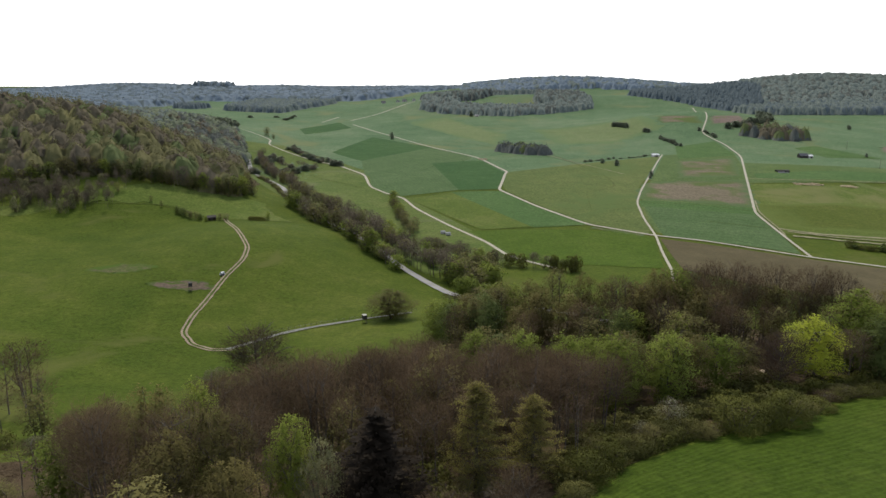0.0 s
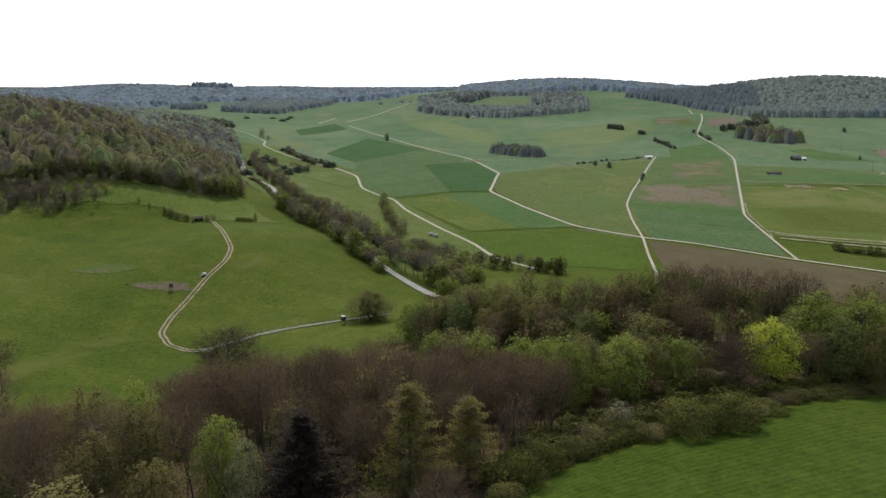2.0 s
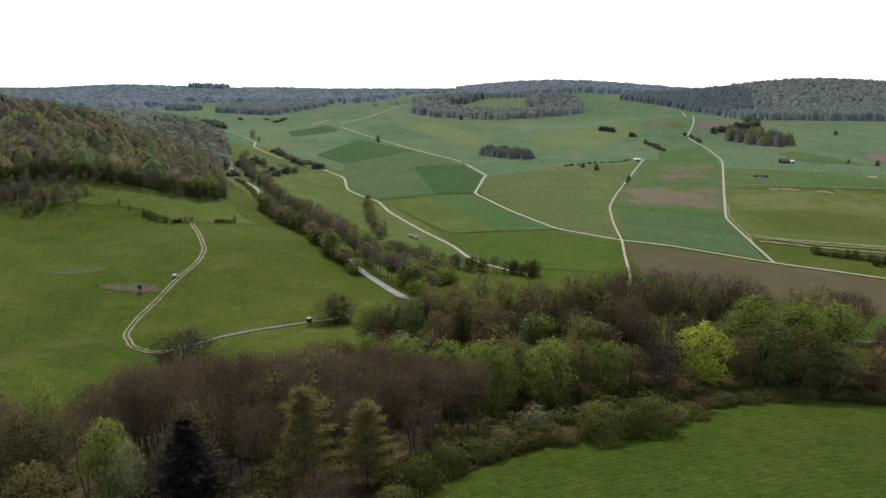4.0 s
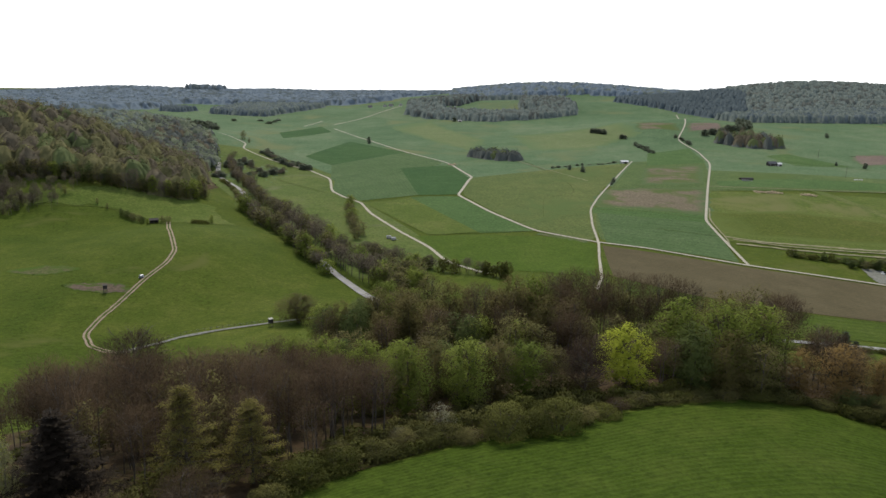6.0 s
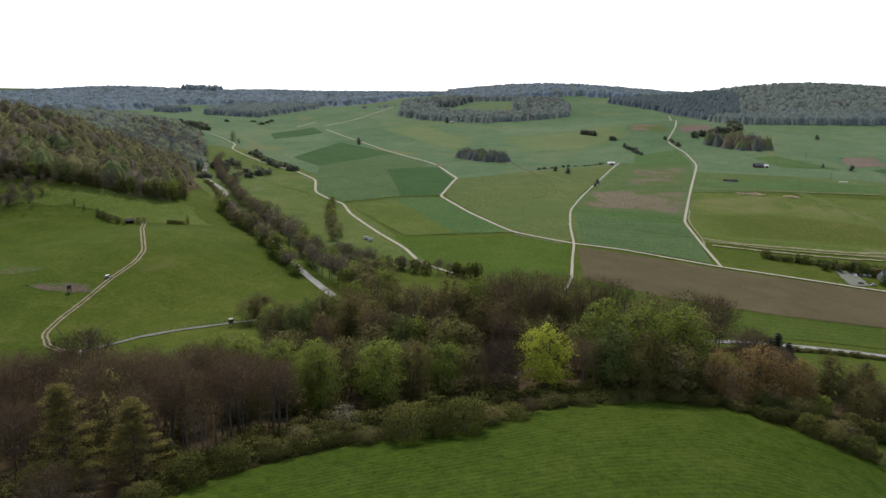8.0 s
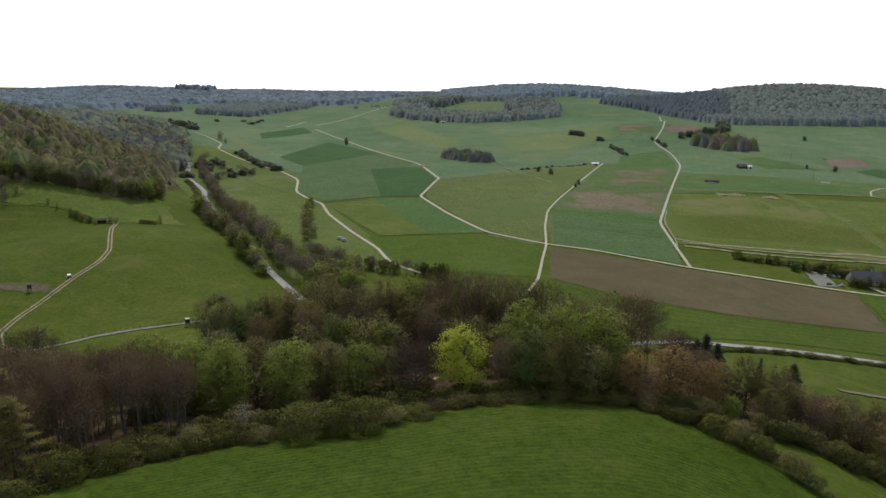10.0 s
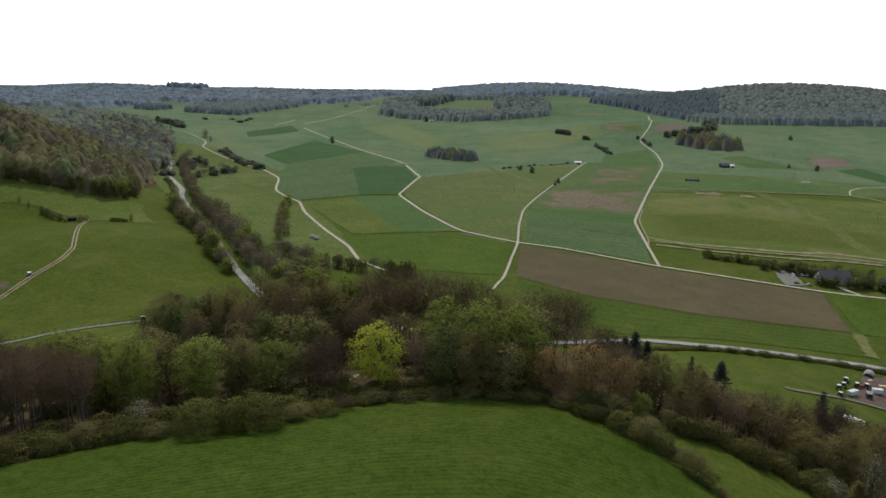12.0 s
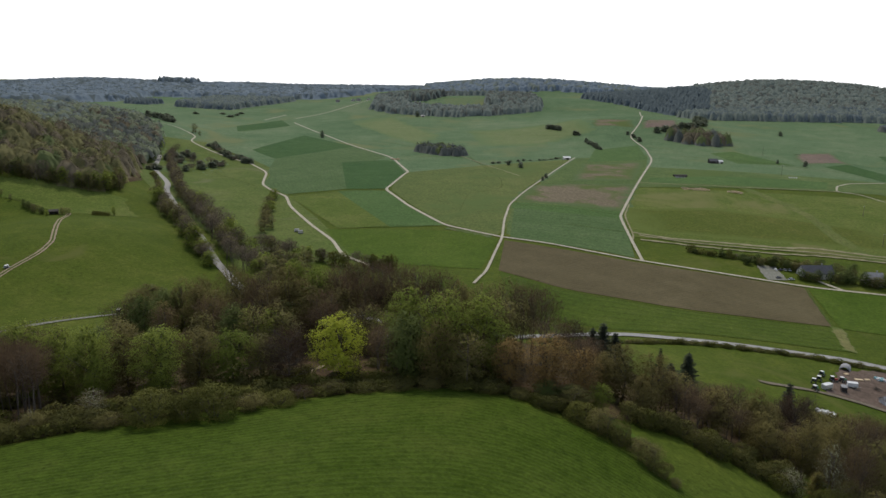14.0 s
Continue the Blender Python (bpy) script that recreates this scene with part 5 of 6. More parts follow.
for x, y, h, w, kind, label in (
        (-160, 505, 5.5, 6, "bud", "small round tree beside the shed"), (-155, 503, 5.5, 6, "bud", "small round tree beside the shed"),
        (-128, 516, 7, 4, "green", "young tree behind the clipped hedge"), (-168, 499, 4.5, 3, "green", "young fruit tree in the meadow"), (-210, 528, 4.5, 3, "bud", "young fruit tree in the meadow"), (-220, 534, 4.5, 3, "bud", "young fruit tree in the meadow"),
        (-247, 540, 7, 5, "bud", "small tree below the hill wood"), (-84, 1190, 12, 9, "far", "solitary dark tree beside the farm road"), (208, 858, 8, 8, "far", "solitary bush in the pasture"), (196, 880, 6, 6, "far", "small bush in the pasture"), (228, 782, 6, 5, "far", "small bush beside the track"), (222, 765, 5, 4, "far", "small bush beside the track"),
        (-277, 1139, 15, 13, "bud", "tree beside the upper valley road"), (-262, 1118, 8, 7, "bud", "low tree beside the upper valley road"), (590, 935, 8, 7, "far", "solitary tree on the far slope"), (560, 950, 6, 5, "far", "solitary tree on the far slope"), (700, 1250, 9, 8, "far", "solitary tree below the wood"), (60, 1560, 12, 10, "far", "solitary tree at the wood's edge")):
    plant(kind, x, y, height=h, width=w, detail=0.15, label=label)
for pts, n, kinds, hs, ws, drift, g in (
        ([(298, 1275), (310, 1262), (318, 1250)], 8, ["far"], (6, 9), (11, 14), 4, "bushes in the upper pasture"), ([(332, 1200), (340, 1196)], 3, ["far"], (6, 8), (10, 12), 3, "bushes in the upper pasture"),
        ([(470, 1200), (500, 1210), (540, 1240), (580, 1300), (600, 1380)], 32, ["far"], (8, 13), (12, 15), 10, "trees of the round copse"),
        ([(418, 1120), (423, 1150), (418, 1180)], 6, ["far"], (4, 7), (7, 10), 4, "bushes beside the hill road"), ([(178, 895), (214, 917), (236, 921), (285, 958)], 14, ["far"], (1.5, 3.5), (4, 8), 2, "bushes along the ditch"), ([(335, 1125), (342, 1101), (346, 1082), (343, 1045)], 11, ["far"], (4, 7), (6, 9), 4, "bushes in the upper pasture")):
    line_of(pts, n, kinds, hs, ws, drift, g)
for pts, n, kinds, hs, ws, drift, g in (
        ([(-300, 490), (-285, 500), (-262, 505), (-248, 520), (-300, 508), (-270, 520), (-320, 500), (-335, 488), (-300, 515)], 84, ["bare", "bare", "bare", "bare", "bare", "blossom"], (8, 14), (4.5, 7), 9, "scrubby trees below the hill wood"),
        ([(330, 492), (355, 487), (380, 478), (420, 470), (470, 460)], 26, ["bud", "bud", "bare", "deep"], (5, 9), (7, 9), 4, "trees round the village houses"),
        ([(356, 464), (384, 460), (392, 466), (398, 458), (420, 457), (445, 455)], 16, ["deep", "bud", "deep"], (5, 9), (6, 8), 2.5, "trees round the village houses"),
        ([(298, 507), (314, 503), (330, 500), (352, 494), (372, 491)], 22, ["bush", "bare", "bush", "deep"], (3, 7), (6, 9), 2, "trees round the village houses")):
    line_of(pts, n, kinds, hs, ws, drift, g)
for x, y, h, w, kind in ((383, 462, 8, 9, "deep"), (391, 468, 9, 9, "deep"), (398, 461, 10, 10, "deep"), (405, 457, 8, 9, "bud"), (413, 461, 9, 9, "deep"), (361, 464, 6, 7, "bud"), (366, 461, 5, 6, "bud"), (372, 486, 8, 9, "bud"), (381, 487, 9, 9, "deep"), (391, 483, 8, 8, "bud"), (402, 482, 9, 9, "deep"), (421, 464, 10, 10, "deep"), (356, 484, 7, 8, "deep")):
    plant(kind, x, y, height=h, width=w, detail=0.15, group="trees round the village houses")
line_hedge = resample([(150, 303), (196, 304), (225, 309), (282, 315), (309, 314), (326, 310), (400, 297)], 100)
for x, y in line_hedge:
    plant(rnd.choice(["bush", "bush", "bud"]), x + rnd.uniform(-1.5, 1.5), y + rnd.uniform(-1, 0.5), height=rnd.uniform(1.0, 2.6), width=rnd.uniform(4, 6.5), detail=0.15, label="low weedy shrub along the road verge", group="shrubs along the road verge")
plant("green", -28, 421, height=9.5, width=11, detail=0.15, label="round budding tree beside the country road")
plant("bud", 7, 406, height=14, width=17, detail=0.15, label="broad pale budding tree beside the country road")
plant("olive", -24, 319, height=13.5, width=23, label="solitary round budding tree beside the lane")
hedge_bush = [(-139, 509), (-136.5, 508.6), (-134, 508.4), (-131.5, 508), (-129, 508)]
for x, y in hedge_bush:
    plant("bush", x, y, height=3.4, width=4.6, detail=0.15, label="clipped dark green hedge shrub in the meadow", group="hedge in the meadow")

# ---- woods ----


def wood(name, poly, gap, seed, mats, hs, leaves, size, label, sharp=False, ragged=0.16, skirt=False, fine=3.0, rough=0.35):
    """A wood too large to count: domed or pointed crowns side by side as a closed roof down to the ground, with leaf clumps all over each crown; one mesh."""
    rng = np.random.default_rng(seed)
    p = np.array(poly, float)
    step = gap / fine
    gx, gy = np.arange(p[:, 0].min() - gap, p[:, 0].max() + gap, step), np.arange(p[:, 1].min() - gap, p[:, 1].max() + gap, step)
    x, y = np.meshgrid(gx, gy)
    rows, cols = x.shape
    x = (x + rng.uniform(-0.3, 0.3, x.shape) * step).ravel()
    y = (y + rng.uniform(-0.3, 0.3, y.shape) * step).ravel()
    x0, y0 = gx[0] - 2 * gap, gy[0] - 2 * gap
    nx, ny = int((gx[-1] - x0) / gap) + 4, int((gy[-1] - y0) / gap) + 4
    tx = x0 + (np.arange(nx)[None] + 0.5 + rng.uniform(-0.38, 0.38, (ny, nx))) * gap
    ty = y0 + (np.arange(ny)[:, None] + 0.5 + rng.uniform(-0.38, 0.38, (ny, nx))) * gap
    stands = inside(poly, tx.ravel(), ty.ravel()).reshape(ny, nx)
    tall = rng.uniform(hs[0], hs[1], (ny, nx)) * stands
    kinds = rng.integers(0, len(mats), (ny, nx))
    reach = gap * rng.uniform(0.56, 0.78, (ny, nx))

    def dome(d):
        return np.where(d < 0.9, 1 - (0.7 * d if sharp else 0.5 * d ** 2.2), np.where(d < 1.2, np.maximum(0.06, (1.24 - d) * (1.08 if sharp else 1.77)), 0))

    ci, cj = ((x - x0) / gap).astype(int), ((y - y0) / gap).astype(int)
    top, kind, away = np.zeros(len(x)), np.zeros(len(x), np.int32), np.zeros((len(x), 2))
    for di in (-1, 0, 1):
        for dj in (-1, 0, 1):
            i, j = np.clip(ci + di, 0, nx - 1), np.clip(cj + dj, 0, ny - 1)
            off = np.c_[x - tx[j, i], y - ty[j, i]] / reach[j, i][:, None]
            z = tall[j, i] * dome(np.hypot(*off.T))
            more = z > top
            kind, top = np.where(more, kinds[j, i], kind), np.where(more, z, top)
            away[more] = off[more]
    within = top > 0.3
    z = ground_z(x, y) + top * (0.9 + rng.normal(0, 0.055 * rough, len(x)))
    faces = grid_faces(rows, cols)
    faces = faces[within[faces].any(1) if skirt else within[faces].all(1)]
    roof = np.c_[x, y, z]
    roof_n = unit(np.c_[away * 0.9, np.full(len(x), 0.62)] + rng.normal(0, 0.3 * rough, (len(x), 3)))
    used = np.unique(faces)
    where = np.zeros(len(x), int)
    where[used] = np.arange(len(used))
    faces = where[faces]
    tris = np.r_[faces[:, [0, 1, 2]], faces[:, [0, 2, 3]]]
    tri_kind = np.tile(kind[used][faces[:, 0]], 2)
    # leaf clumps over the crowns
    k = np.where(stands.ravel())[0]
    rep = np.repeat(k, leaves)
    d = np.sqrt(rng.uniform(0, 1.4, len(rep)))
    a = rng.uniform(0, 6.28, len(rep))
    r = reach.ravel()[rep] * d
    px, py = tx.ravel()[rep] + np.cos(a) * r, ty.ravel()[rep] + np.sin(a) * r
    lump = 1 + ragged * np.sin(a * 3 + rep * 1.3) * np.sin(d * 5 + rep * 0.7) + rng.normal(0, 0.06, len(rep))
    under = np.where((d > 0.72) & (rng.uniform(0, 1, len(rep)) < 0.5), rng.uniform(0.1, 0.95, len(rep)), 1)
    pz = ground_z(px, py) + tall.ravel()[rep] * dome(d) * lump * under
    soft = unit(np.c_[np.cos(a) * d * 0.95, np.sin(a) * d * 0.95, np.full(len(rep), 0.6)])
    v, f, shade = leaf_clumps(np.c_[px, py, pz], unit(soft + rng.normal(size=soft.shape) * 0.4), size, rng, 1.4, soft)
    n = len(used)
    me = mesh_of(name, np.r_[roof[used], v], np.r_[tris, f + n], mats[0], normals=np.r_[roof_n[used], shade])
    for mat in mats[1:]:
        me.materials.append(mat)
    me.polygons.foreach_set("material_index", np.r_[tri_kind, kinds.ravel()[rep]].astype(np.int32))
    return tagged(new(name, me), label, "wood", kind="stuff")


FRONT = [(-372, 490), (-334, 524), (-307, 552), (-284, 567), (-256, 573), (-238, 574), (-210, 577), (-178, 583), (-172, 606), (-182, 650)]
wood("hill_wood", [(-420, 465)] + FRONT + [(-198, 715), (-234, 800), (-250, 850), (-420, 790), (-620, 700), (-640, 560)], 11.5, 3, [HILL_OLIVE, BEECH, HILL_GREEN, BEECH, HILL_OLIVE, BEECH, HILL_OLIVE], (14, 23), 230, 0.92, "olive-brown budding beech wood on the near hillside", skirt=True, fine=4.0, rough=1.0)
wood("hill_wood", [(-234, 800), (-250, 850), (-420, 790), (-620, 700), (-640, 760), (-450, 900), (-385, 955), (-400, 1060), (-340, 1110), (-300, 1065), (-270, 986), (-240, 882)], 10.5, 8, [PALE_CANOPY, DUSKY, DUSKY, BEECH, PALE_CANOPY], (14, 20), 75, 1.25, "grey-brown wood on the shoulder of the hill")
wood("hill_brush", FRONT[5:] + [(-190, 640), (-184, 588), (-214, 584), (-238, 580)], 6.5, 12, [BEECH, DUSKY, HILL_OLIVE], (4, 9), 60, 0.8, "low brushwood along the foot of the hill wood")

wood("field_copse", [(76, 1028), (88, 1050), (114, 1042), (142, 1004), (144, 974), (128, 964), (106, 986), (86, 1010)], 8.5, 21, [DUSKY, HILL_GREEN, DUSKY], (9, 13), 150, 1.0, "dense grey-green copse standing in the pasture", skirt=True, fine=5.0)
wood("field_copse", [(464, 1128), (476, 1156), (512, 1156), (546, 1128), (552, 1090), (528, 1070), (500, 1084)], 11, 22, [DUSKY, HILL_GREEN, BEECH], (13, 21), 200, 1.1, "tall grey-green copse beside the hill road", skirt=True, fine=6.0)

for x, y in zip(*scatter([(-312, 490), (-276, 506), (-252, 524), (-240, 556), (-254, 566), (-284, 556), (-312, 536), (-330, 514)], 8.2, 23)[:2]):
    plant(rnd.choice(["bare", "bare", "bare", "blossom"]) if y > 512 else "bare", float(x), float(y), height=rnd.uniform(7, 12), width=rnd.uniform(4, 6.5), detail=0.15, label="thin grey-brown leafless tree standing on the meadow slope", group="thin trees below the hill wood")

line_of([(-140, 634), (-152, 664), (-164, 694), (-184, 736), (-200, 772)], 22, ["bush", "bare", "bud"], (2.5, 5), (5, 8), 1.5, "low scrub along the country road")
foot_line = resample([(x + 6, y - 6) for x, y in FRONT], 90)
for x, y in foot_line:
    plant(rnd.choice(["bud", "bud", "green", "bare", "deep"]), float(x) + rnd.uniform(-3, 3), float(y) + rnd.uniform(-2, 3), height=rnd.uniform(9, 17), width=rnd.uniform(8, 12), detail=0.15, group="trees at the foot of the hill wood")


def far_wood(seed, poly, gap, mats, hs, ws, leaves, size, label, conifer):
    wood("far_wood", poly, gap * (0.74 if gap < 16 else 0.8), seed, mats, hs, int(leaves * 0.3), size * 0.36, label, conifer, skirt=True, fine=2.0 if gap >= 20 else 3.0)


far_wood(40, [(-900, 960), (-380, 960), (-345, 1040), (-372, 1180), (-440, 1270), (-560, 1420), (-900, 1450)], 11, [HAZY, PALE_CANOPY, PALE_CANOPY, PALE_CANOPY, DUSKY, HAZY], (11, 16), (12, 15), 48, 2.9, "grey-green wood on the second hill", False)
far_wood(41, [(-520, 1730), (-500, 1700), (-369, 1672), (-320, 1840), (-300, 2050), (-520, 2050)], 13, [HAZY, HAZY, HAZED_NEEDLES], (14.25, 18), (17.6, 20.8), 32, 3.4, "grey-green wood across the upper valley", False)
far_wood(42, [(-505, 1700), (-420, 1678), (-370, 1665), (-365, 1690), (-505, 1725)], 9, [HAZED_NEEDLES], (13, 18), (7, 9), 32, 2.6, "dark conifer edge of the upper wood", True)
far_wood(43, [(-640, 1725), (-585, 1720), (-570, 1790), (-640, 1790)], 10, [HAZED_NEEDLES], (14, 20), (8, 10), 39, 2.9, "small dark conifer stand", True)
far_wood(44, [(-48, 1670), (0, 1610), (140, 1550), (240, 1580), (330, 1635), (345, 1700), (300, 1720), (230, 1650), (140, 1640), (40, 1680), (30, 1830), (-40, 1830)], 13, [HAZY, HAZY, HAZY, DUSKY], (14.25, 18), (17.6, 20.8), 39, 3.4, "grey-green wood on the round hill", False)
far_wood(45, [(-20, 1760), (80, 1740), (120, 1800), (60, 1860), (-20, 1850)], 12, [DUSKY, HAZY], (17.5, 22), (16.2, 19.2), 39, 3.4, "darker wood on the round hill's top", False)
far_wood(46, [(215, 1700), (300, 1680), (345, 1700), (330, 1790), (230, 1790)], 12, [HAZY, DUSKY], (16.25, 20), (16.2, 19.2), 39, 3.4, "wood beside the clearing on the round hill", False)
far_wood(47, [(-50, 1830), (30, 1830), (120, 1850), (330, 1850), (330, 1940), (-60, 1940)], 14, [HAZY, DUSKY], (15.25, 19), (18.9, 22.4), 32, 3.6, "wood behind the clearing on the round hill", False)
far_wood(48, [(-1900, 1500), (-1000, 1450), (-760, 1500), (-680, 1800), (-720, 2080), (-480, 2090), (-250, 2100), (-120, 2200), (-100, 2500), (-400, 2650), (-1900, 2650)], 20, [HAZED_RIDGE, HAZED_RIDGE, HAZED_NEEDLES], (17.5, 22), (27, 32), 14, 7.5, "wooded ridge on the horizon", False)
far_wood(49, [(-820, 2400), (-700, 2400), (-700, 2460), (-820, 2460)], 14, [HAZED_NEEDLES, HAZED_RIDGE], (28.5, 36), (18.9, 22.4), 32, 4.8, "tall dark trees rising from the far ridge", False)
far_wood(50, [(-700, 3000), (100, 3000), (500, 3100), (500, 3500), (-700, 3500)], 26, [HAZED_RIDGE, HAZED_NEEDLES], (18.25, 22), (35.1, 41.6), 26, 6.6, "farthest wooded ridge on the horizon", False)
far_wood(51, [(60, 2060), (420, 2130), (760, 2080), (1000, 2150), (1000, 2420), (60, 2420)], 18, [HAZED_RIDGE, HAZY, HAZED_RIDGE], (16.25, 20), (24.3, 28.8), 39, 4.6, "wooded ridge behind the round hill", False)
far_wood(52, [(458, 1819), (543, 1690), (610, 1560), (700, 1600), (760, 1760), (720, 1900), (520, 1950)], 12, [HAZED_NEEDLES, HAZED_NEEDLES, HAZED_NEEDLES], (17, 22), (9, 11), 36, 3.4, "dark conifer wood on the right-hand ridge", True)
far_wood(53, [(610, 1540), (634, 1490), (752, 1490), (913, 1492), (1060, 1500), (1100, 1560), (1060, 1600), (760, 1580)], 13, [HAZY, HAZY, HAZED_NEEDLES], (16.25, 20), (17.6, 20.8), 52, 3.4, "dark lower edge of the ridge wood", False)
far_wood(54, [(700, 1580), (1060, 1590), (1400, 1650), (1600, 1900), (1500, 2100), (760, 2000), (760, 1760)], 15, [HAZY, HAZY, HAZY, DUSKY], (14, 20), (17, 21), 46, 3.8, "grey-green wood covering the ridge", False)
far_wood(55, [(950, 1380), (1060, 1370), (1120, 1440), (980, 1420)], 11, [DUSKY, HAZED_NEEDLES], (10, 13), (14.9, 17.6), 32, 3.1, "dark hedgerow trees below the ridge", False)

# ---- buildings and loose things ----
WOOD = plain("weathered_wood", (0.07, 0.055, 0.042), (0.13, 0.105, 0.08), 1.2, 0.85)
DARK_WOOD = plain("dark_boards", (0.030, 0.026, 0.024), (0.055, 0.048, 0.042), 1.2, 0.85)
SLATE = plain("dark_slate", (0.045, 0.046, 0.052), (0.075, 0.076, 0.084), 0.8, 0.6)
GREY_ROOF = plain("grey_roof", (0.16, 0.16, 0.165), (0.24, 0.24, 0.245), 0.7, 0.6)
PLASTER = plain("pale_plaster", (0.36, 0.345, 0.31), (0.48, 0.46, 0.42), 0.5, 0.85)
WHITE = plain("white_sheet_metal", (0.48, 0.485, 0.48), (0.64, 0.64, 0.63), 0.6, 0.45)
BLACK = plain("black_rubber", (0.015, 0.015, 0.015), (0.03, 0.03, 0.03), 2.0, 0.8)
STEEL = plain("grey_steel", (0.20, 0.21, 0.22), (0.32, 0.33, 0.34), 1.0, 0.45, 0.6)
GREEN_PAINT = plain("green_paint", (0.03, 0.10, 0.05), (0.05, 0.14, 0.07), 1.0, 0.45)
RED_PAINT = plain("red_paint", (0.25, 0.035, 0.025), (0.33, 0.05, 0.035), 1.0, 0.45)
BLUE_PAINT = plain("teal_sheet", (0.16, 0.34, 0.36), (0.26, 0.46, 0.48), 1.0, 0.5)
SILVER = plain("silver_paint", (0.35, 0.36, 0.37), (0.45, 0.46, 0.47), 1.0, 0.35, 0.4)
TIMBER = plain("cut_timber", (0.36, 0.27, 0.16), (0.54, 0.43, 0.28), 0.6, 0.85)
GLASS, gn, gl, gb = material("window_glass", 0.08, 0.5)
gb.inputs["Base Color"].default_value = (0.02, 0.025, 0.03, 1)


def solid(name, parent, mat, size, at, bevel=0.03, tilt=(0, 0, 0), label=""):
    """A bevelled block as one part."""
    bm = bmesh.new()
    bmesh.ops.create_cube(bm, size=1.0)
    bmesh.ops.scale(bm, vec=size, verts=bm.verts)
    bmesh.ops.bevel(bm, geom=bm.edges[:], offset=min(bevel, min(size) * 0.3), segments=1, affect="EDGES")
    bmesh.ops.transform(bm, matrix=pose(*at, *tilt), verts=bm.verts)
    me = bpy.data.meshes.new(name)
    bm.to_mesh(me)
    bm.free()
    me.materials.append(mat)
    return part(name, me, parent, label)


def drum(name, parent, mat, radius, length, at, tilt=(0, 0, 0), sides=16, label=""):
    bm = bmesh.new()
    bmesh.ops.create_cone(bm, cap_ends=True, segments=sides, radius1=radius, radius2=radius, depth=length)
    bmesh.ops.bevel(bm, geom=[e for e in bm.edges if e.calc_face_angle(0) > 1.0], offset=radius * 0.12, segments=1, affect="EDGES")
    bmesh.ops.transform(bm, matrix=pose(*at, *tilt), verts=bm.verts)
    me = bpy.data.meshes.new(name)
    bm.to_mesh(me)
    bm.free()
    me.materials.append(mat)
    return part(name, me, parent, label)


def gable(name, parent, mat, length, width, low, rise, over=0.4, thick=0.18, label=""):
    """A saddle roof of two slabs with a ridge along x."""
    h = width / 2 + over
    drop = rise * over / (width / 2)
    x = length / 2 + over
    v, f = [], []
    for sgn in (1, -1):
        n = len(v)
        for px in (-x, x):
            v += [(px, 0, low + rise), (px, sgn * h, low - drop), (px, sgn * h, low - drop + thick), (px, 0, low + rise + thick)]
        f += [(n, n + 1, n + 2, n + 3), (n + 7, n + 6, n + 5, n + 4), (n + 3, n + 2, n + 6, n + 7), (n + 1, n, n + 4, n + 5), (n + 2, n + 1, n + 5, n + 6), (n, n + 3, n + 7, n + 4)]
    return part(name, mesh_of(name, v, f, mat), parent, label)


def gable_walls(parent, mat, length, width, low, rise):
    x, y = length / 2, width / 2
    v = [(px, py, z) for px in (-x, x) for py, z in ((-y, -1.0), (y, -1.0), (y, low), (0, low + rise), (-y, low))]
    quads = [(0, 4, 9, 5), (2, 1, 6, 7), (3, 2, 7, 8), (4, 3, 8, 9), (1, 0, 5, 6)]
    me = bpy.data.meshes.new("wall")
    me.from_pydata(v, [], quads + [(0, 1, 2, 3, 4), (9, 8, 7, 6, 5)])
    me.update()
    me.materials.append(mat)
    return part("wall", me, parent)


def stand(name, x, y, turn, label, category, group="", sink=0.0):
    ob = tagged(new(name), label, category, group)
    ob.matrix_basis = pose(x, y, float(ground_z(x, y)) - sink, 0, 0, turn)
    return ob


def hunting_blind(x, y, turn, label, roof_mat):
    ob = stand("hunting_blind", x, y, turn, label, "hunting blind")
    for sx in (-0.75, 0.75):
        for sy in (-0.75, 0.75):
            solid("leg", ob, DARK_WOOD, (0.14, 0.14, 2.3), (sx, sy, 0.95))
    solid("floor_board", ob, DARK_WOOD, (1.9, 1.9, 0.12), (0, 0, 1.95))
    for sx, sy, w, d in ((0, 0.86, 1.8, 0.08), (0, -0.86, 1.8, 0.08), (0.86, 0, 0.08, 1.64), (-0.86, 0, 0.08, 1.64)):
        solid("side_panel", ob, DARK_WOOD, (w, d, 1.7), (sx, sy, 2.86))
    for sx, sy, w, d in ((0, 0.91, 1.2, 0.03), (0, -0.91, 1.2, 0.03), (0.91, 0, 0.03, 1.2), (-0.91, 0, 0.03, 1.2)):
        solid("window_slot", ob, BLACK, (w, d, 0.35), (sx, sy, 3.25), 0.005)
    solid("roof", ob, roof_mat, (2.0, 2.0, 0.12), (0, 0, 3.80), 0.03, (4, 0, 0))
    ladder = solid("ladder", ob, WOOD, (0.07, 0.07, 2.5), (-0.25, -1.25, 0.95), 0.01, (-16, 0, 0))
    solid("rail", ladder, WOOD, (0.07, 0.07, 2.5), (0.25, -1.25, 0.95), 0.01, (-16, 0, 0))
    for k in range(6):
        solid("rung", ladder, WOOD, (0.5, 0.06, 0.06), (0, -1.5 + k * 0.115, 0.15 + k * 0.38), 0.01)


hunting_blind(-125, 341, 20, "dark wooden hunting blind on stilts in the meadow", DARK_WOOD)
hunting_blind(-36, 313, 35, "dark wooden hunting blind with white roof beside the lane", PLASTER)


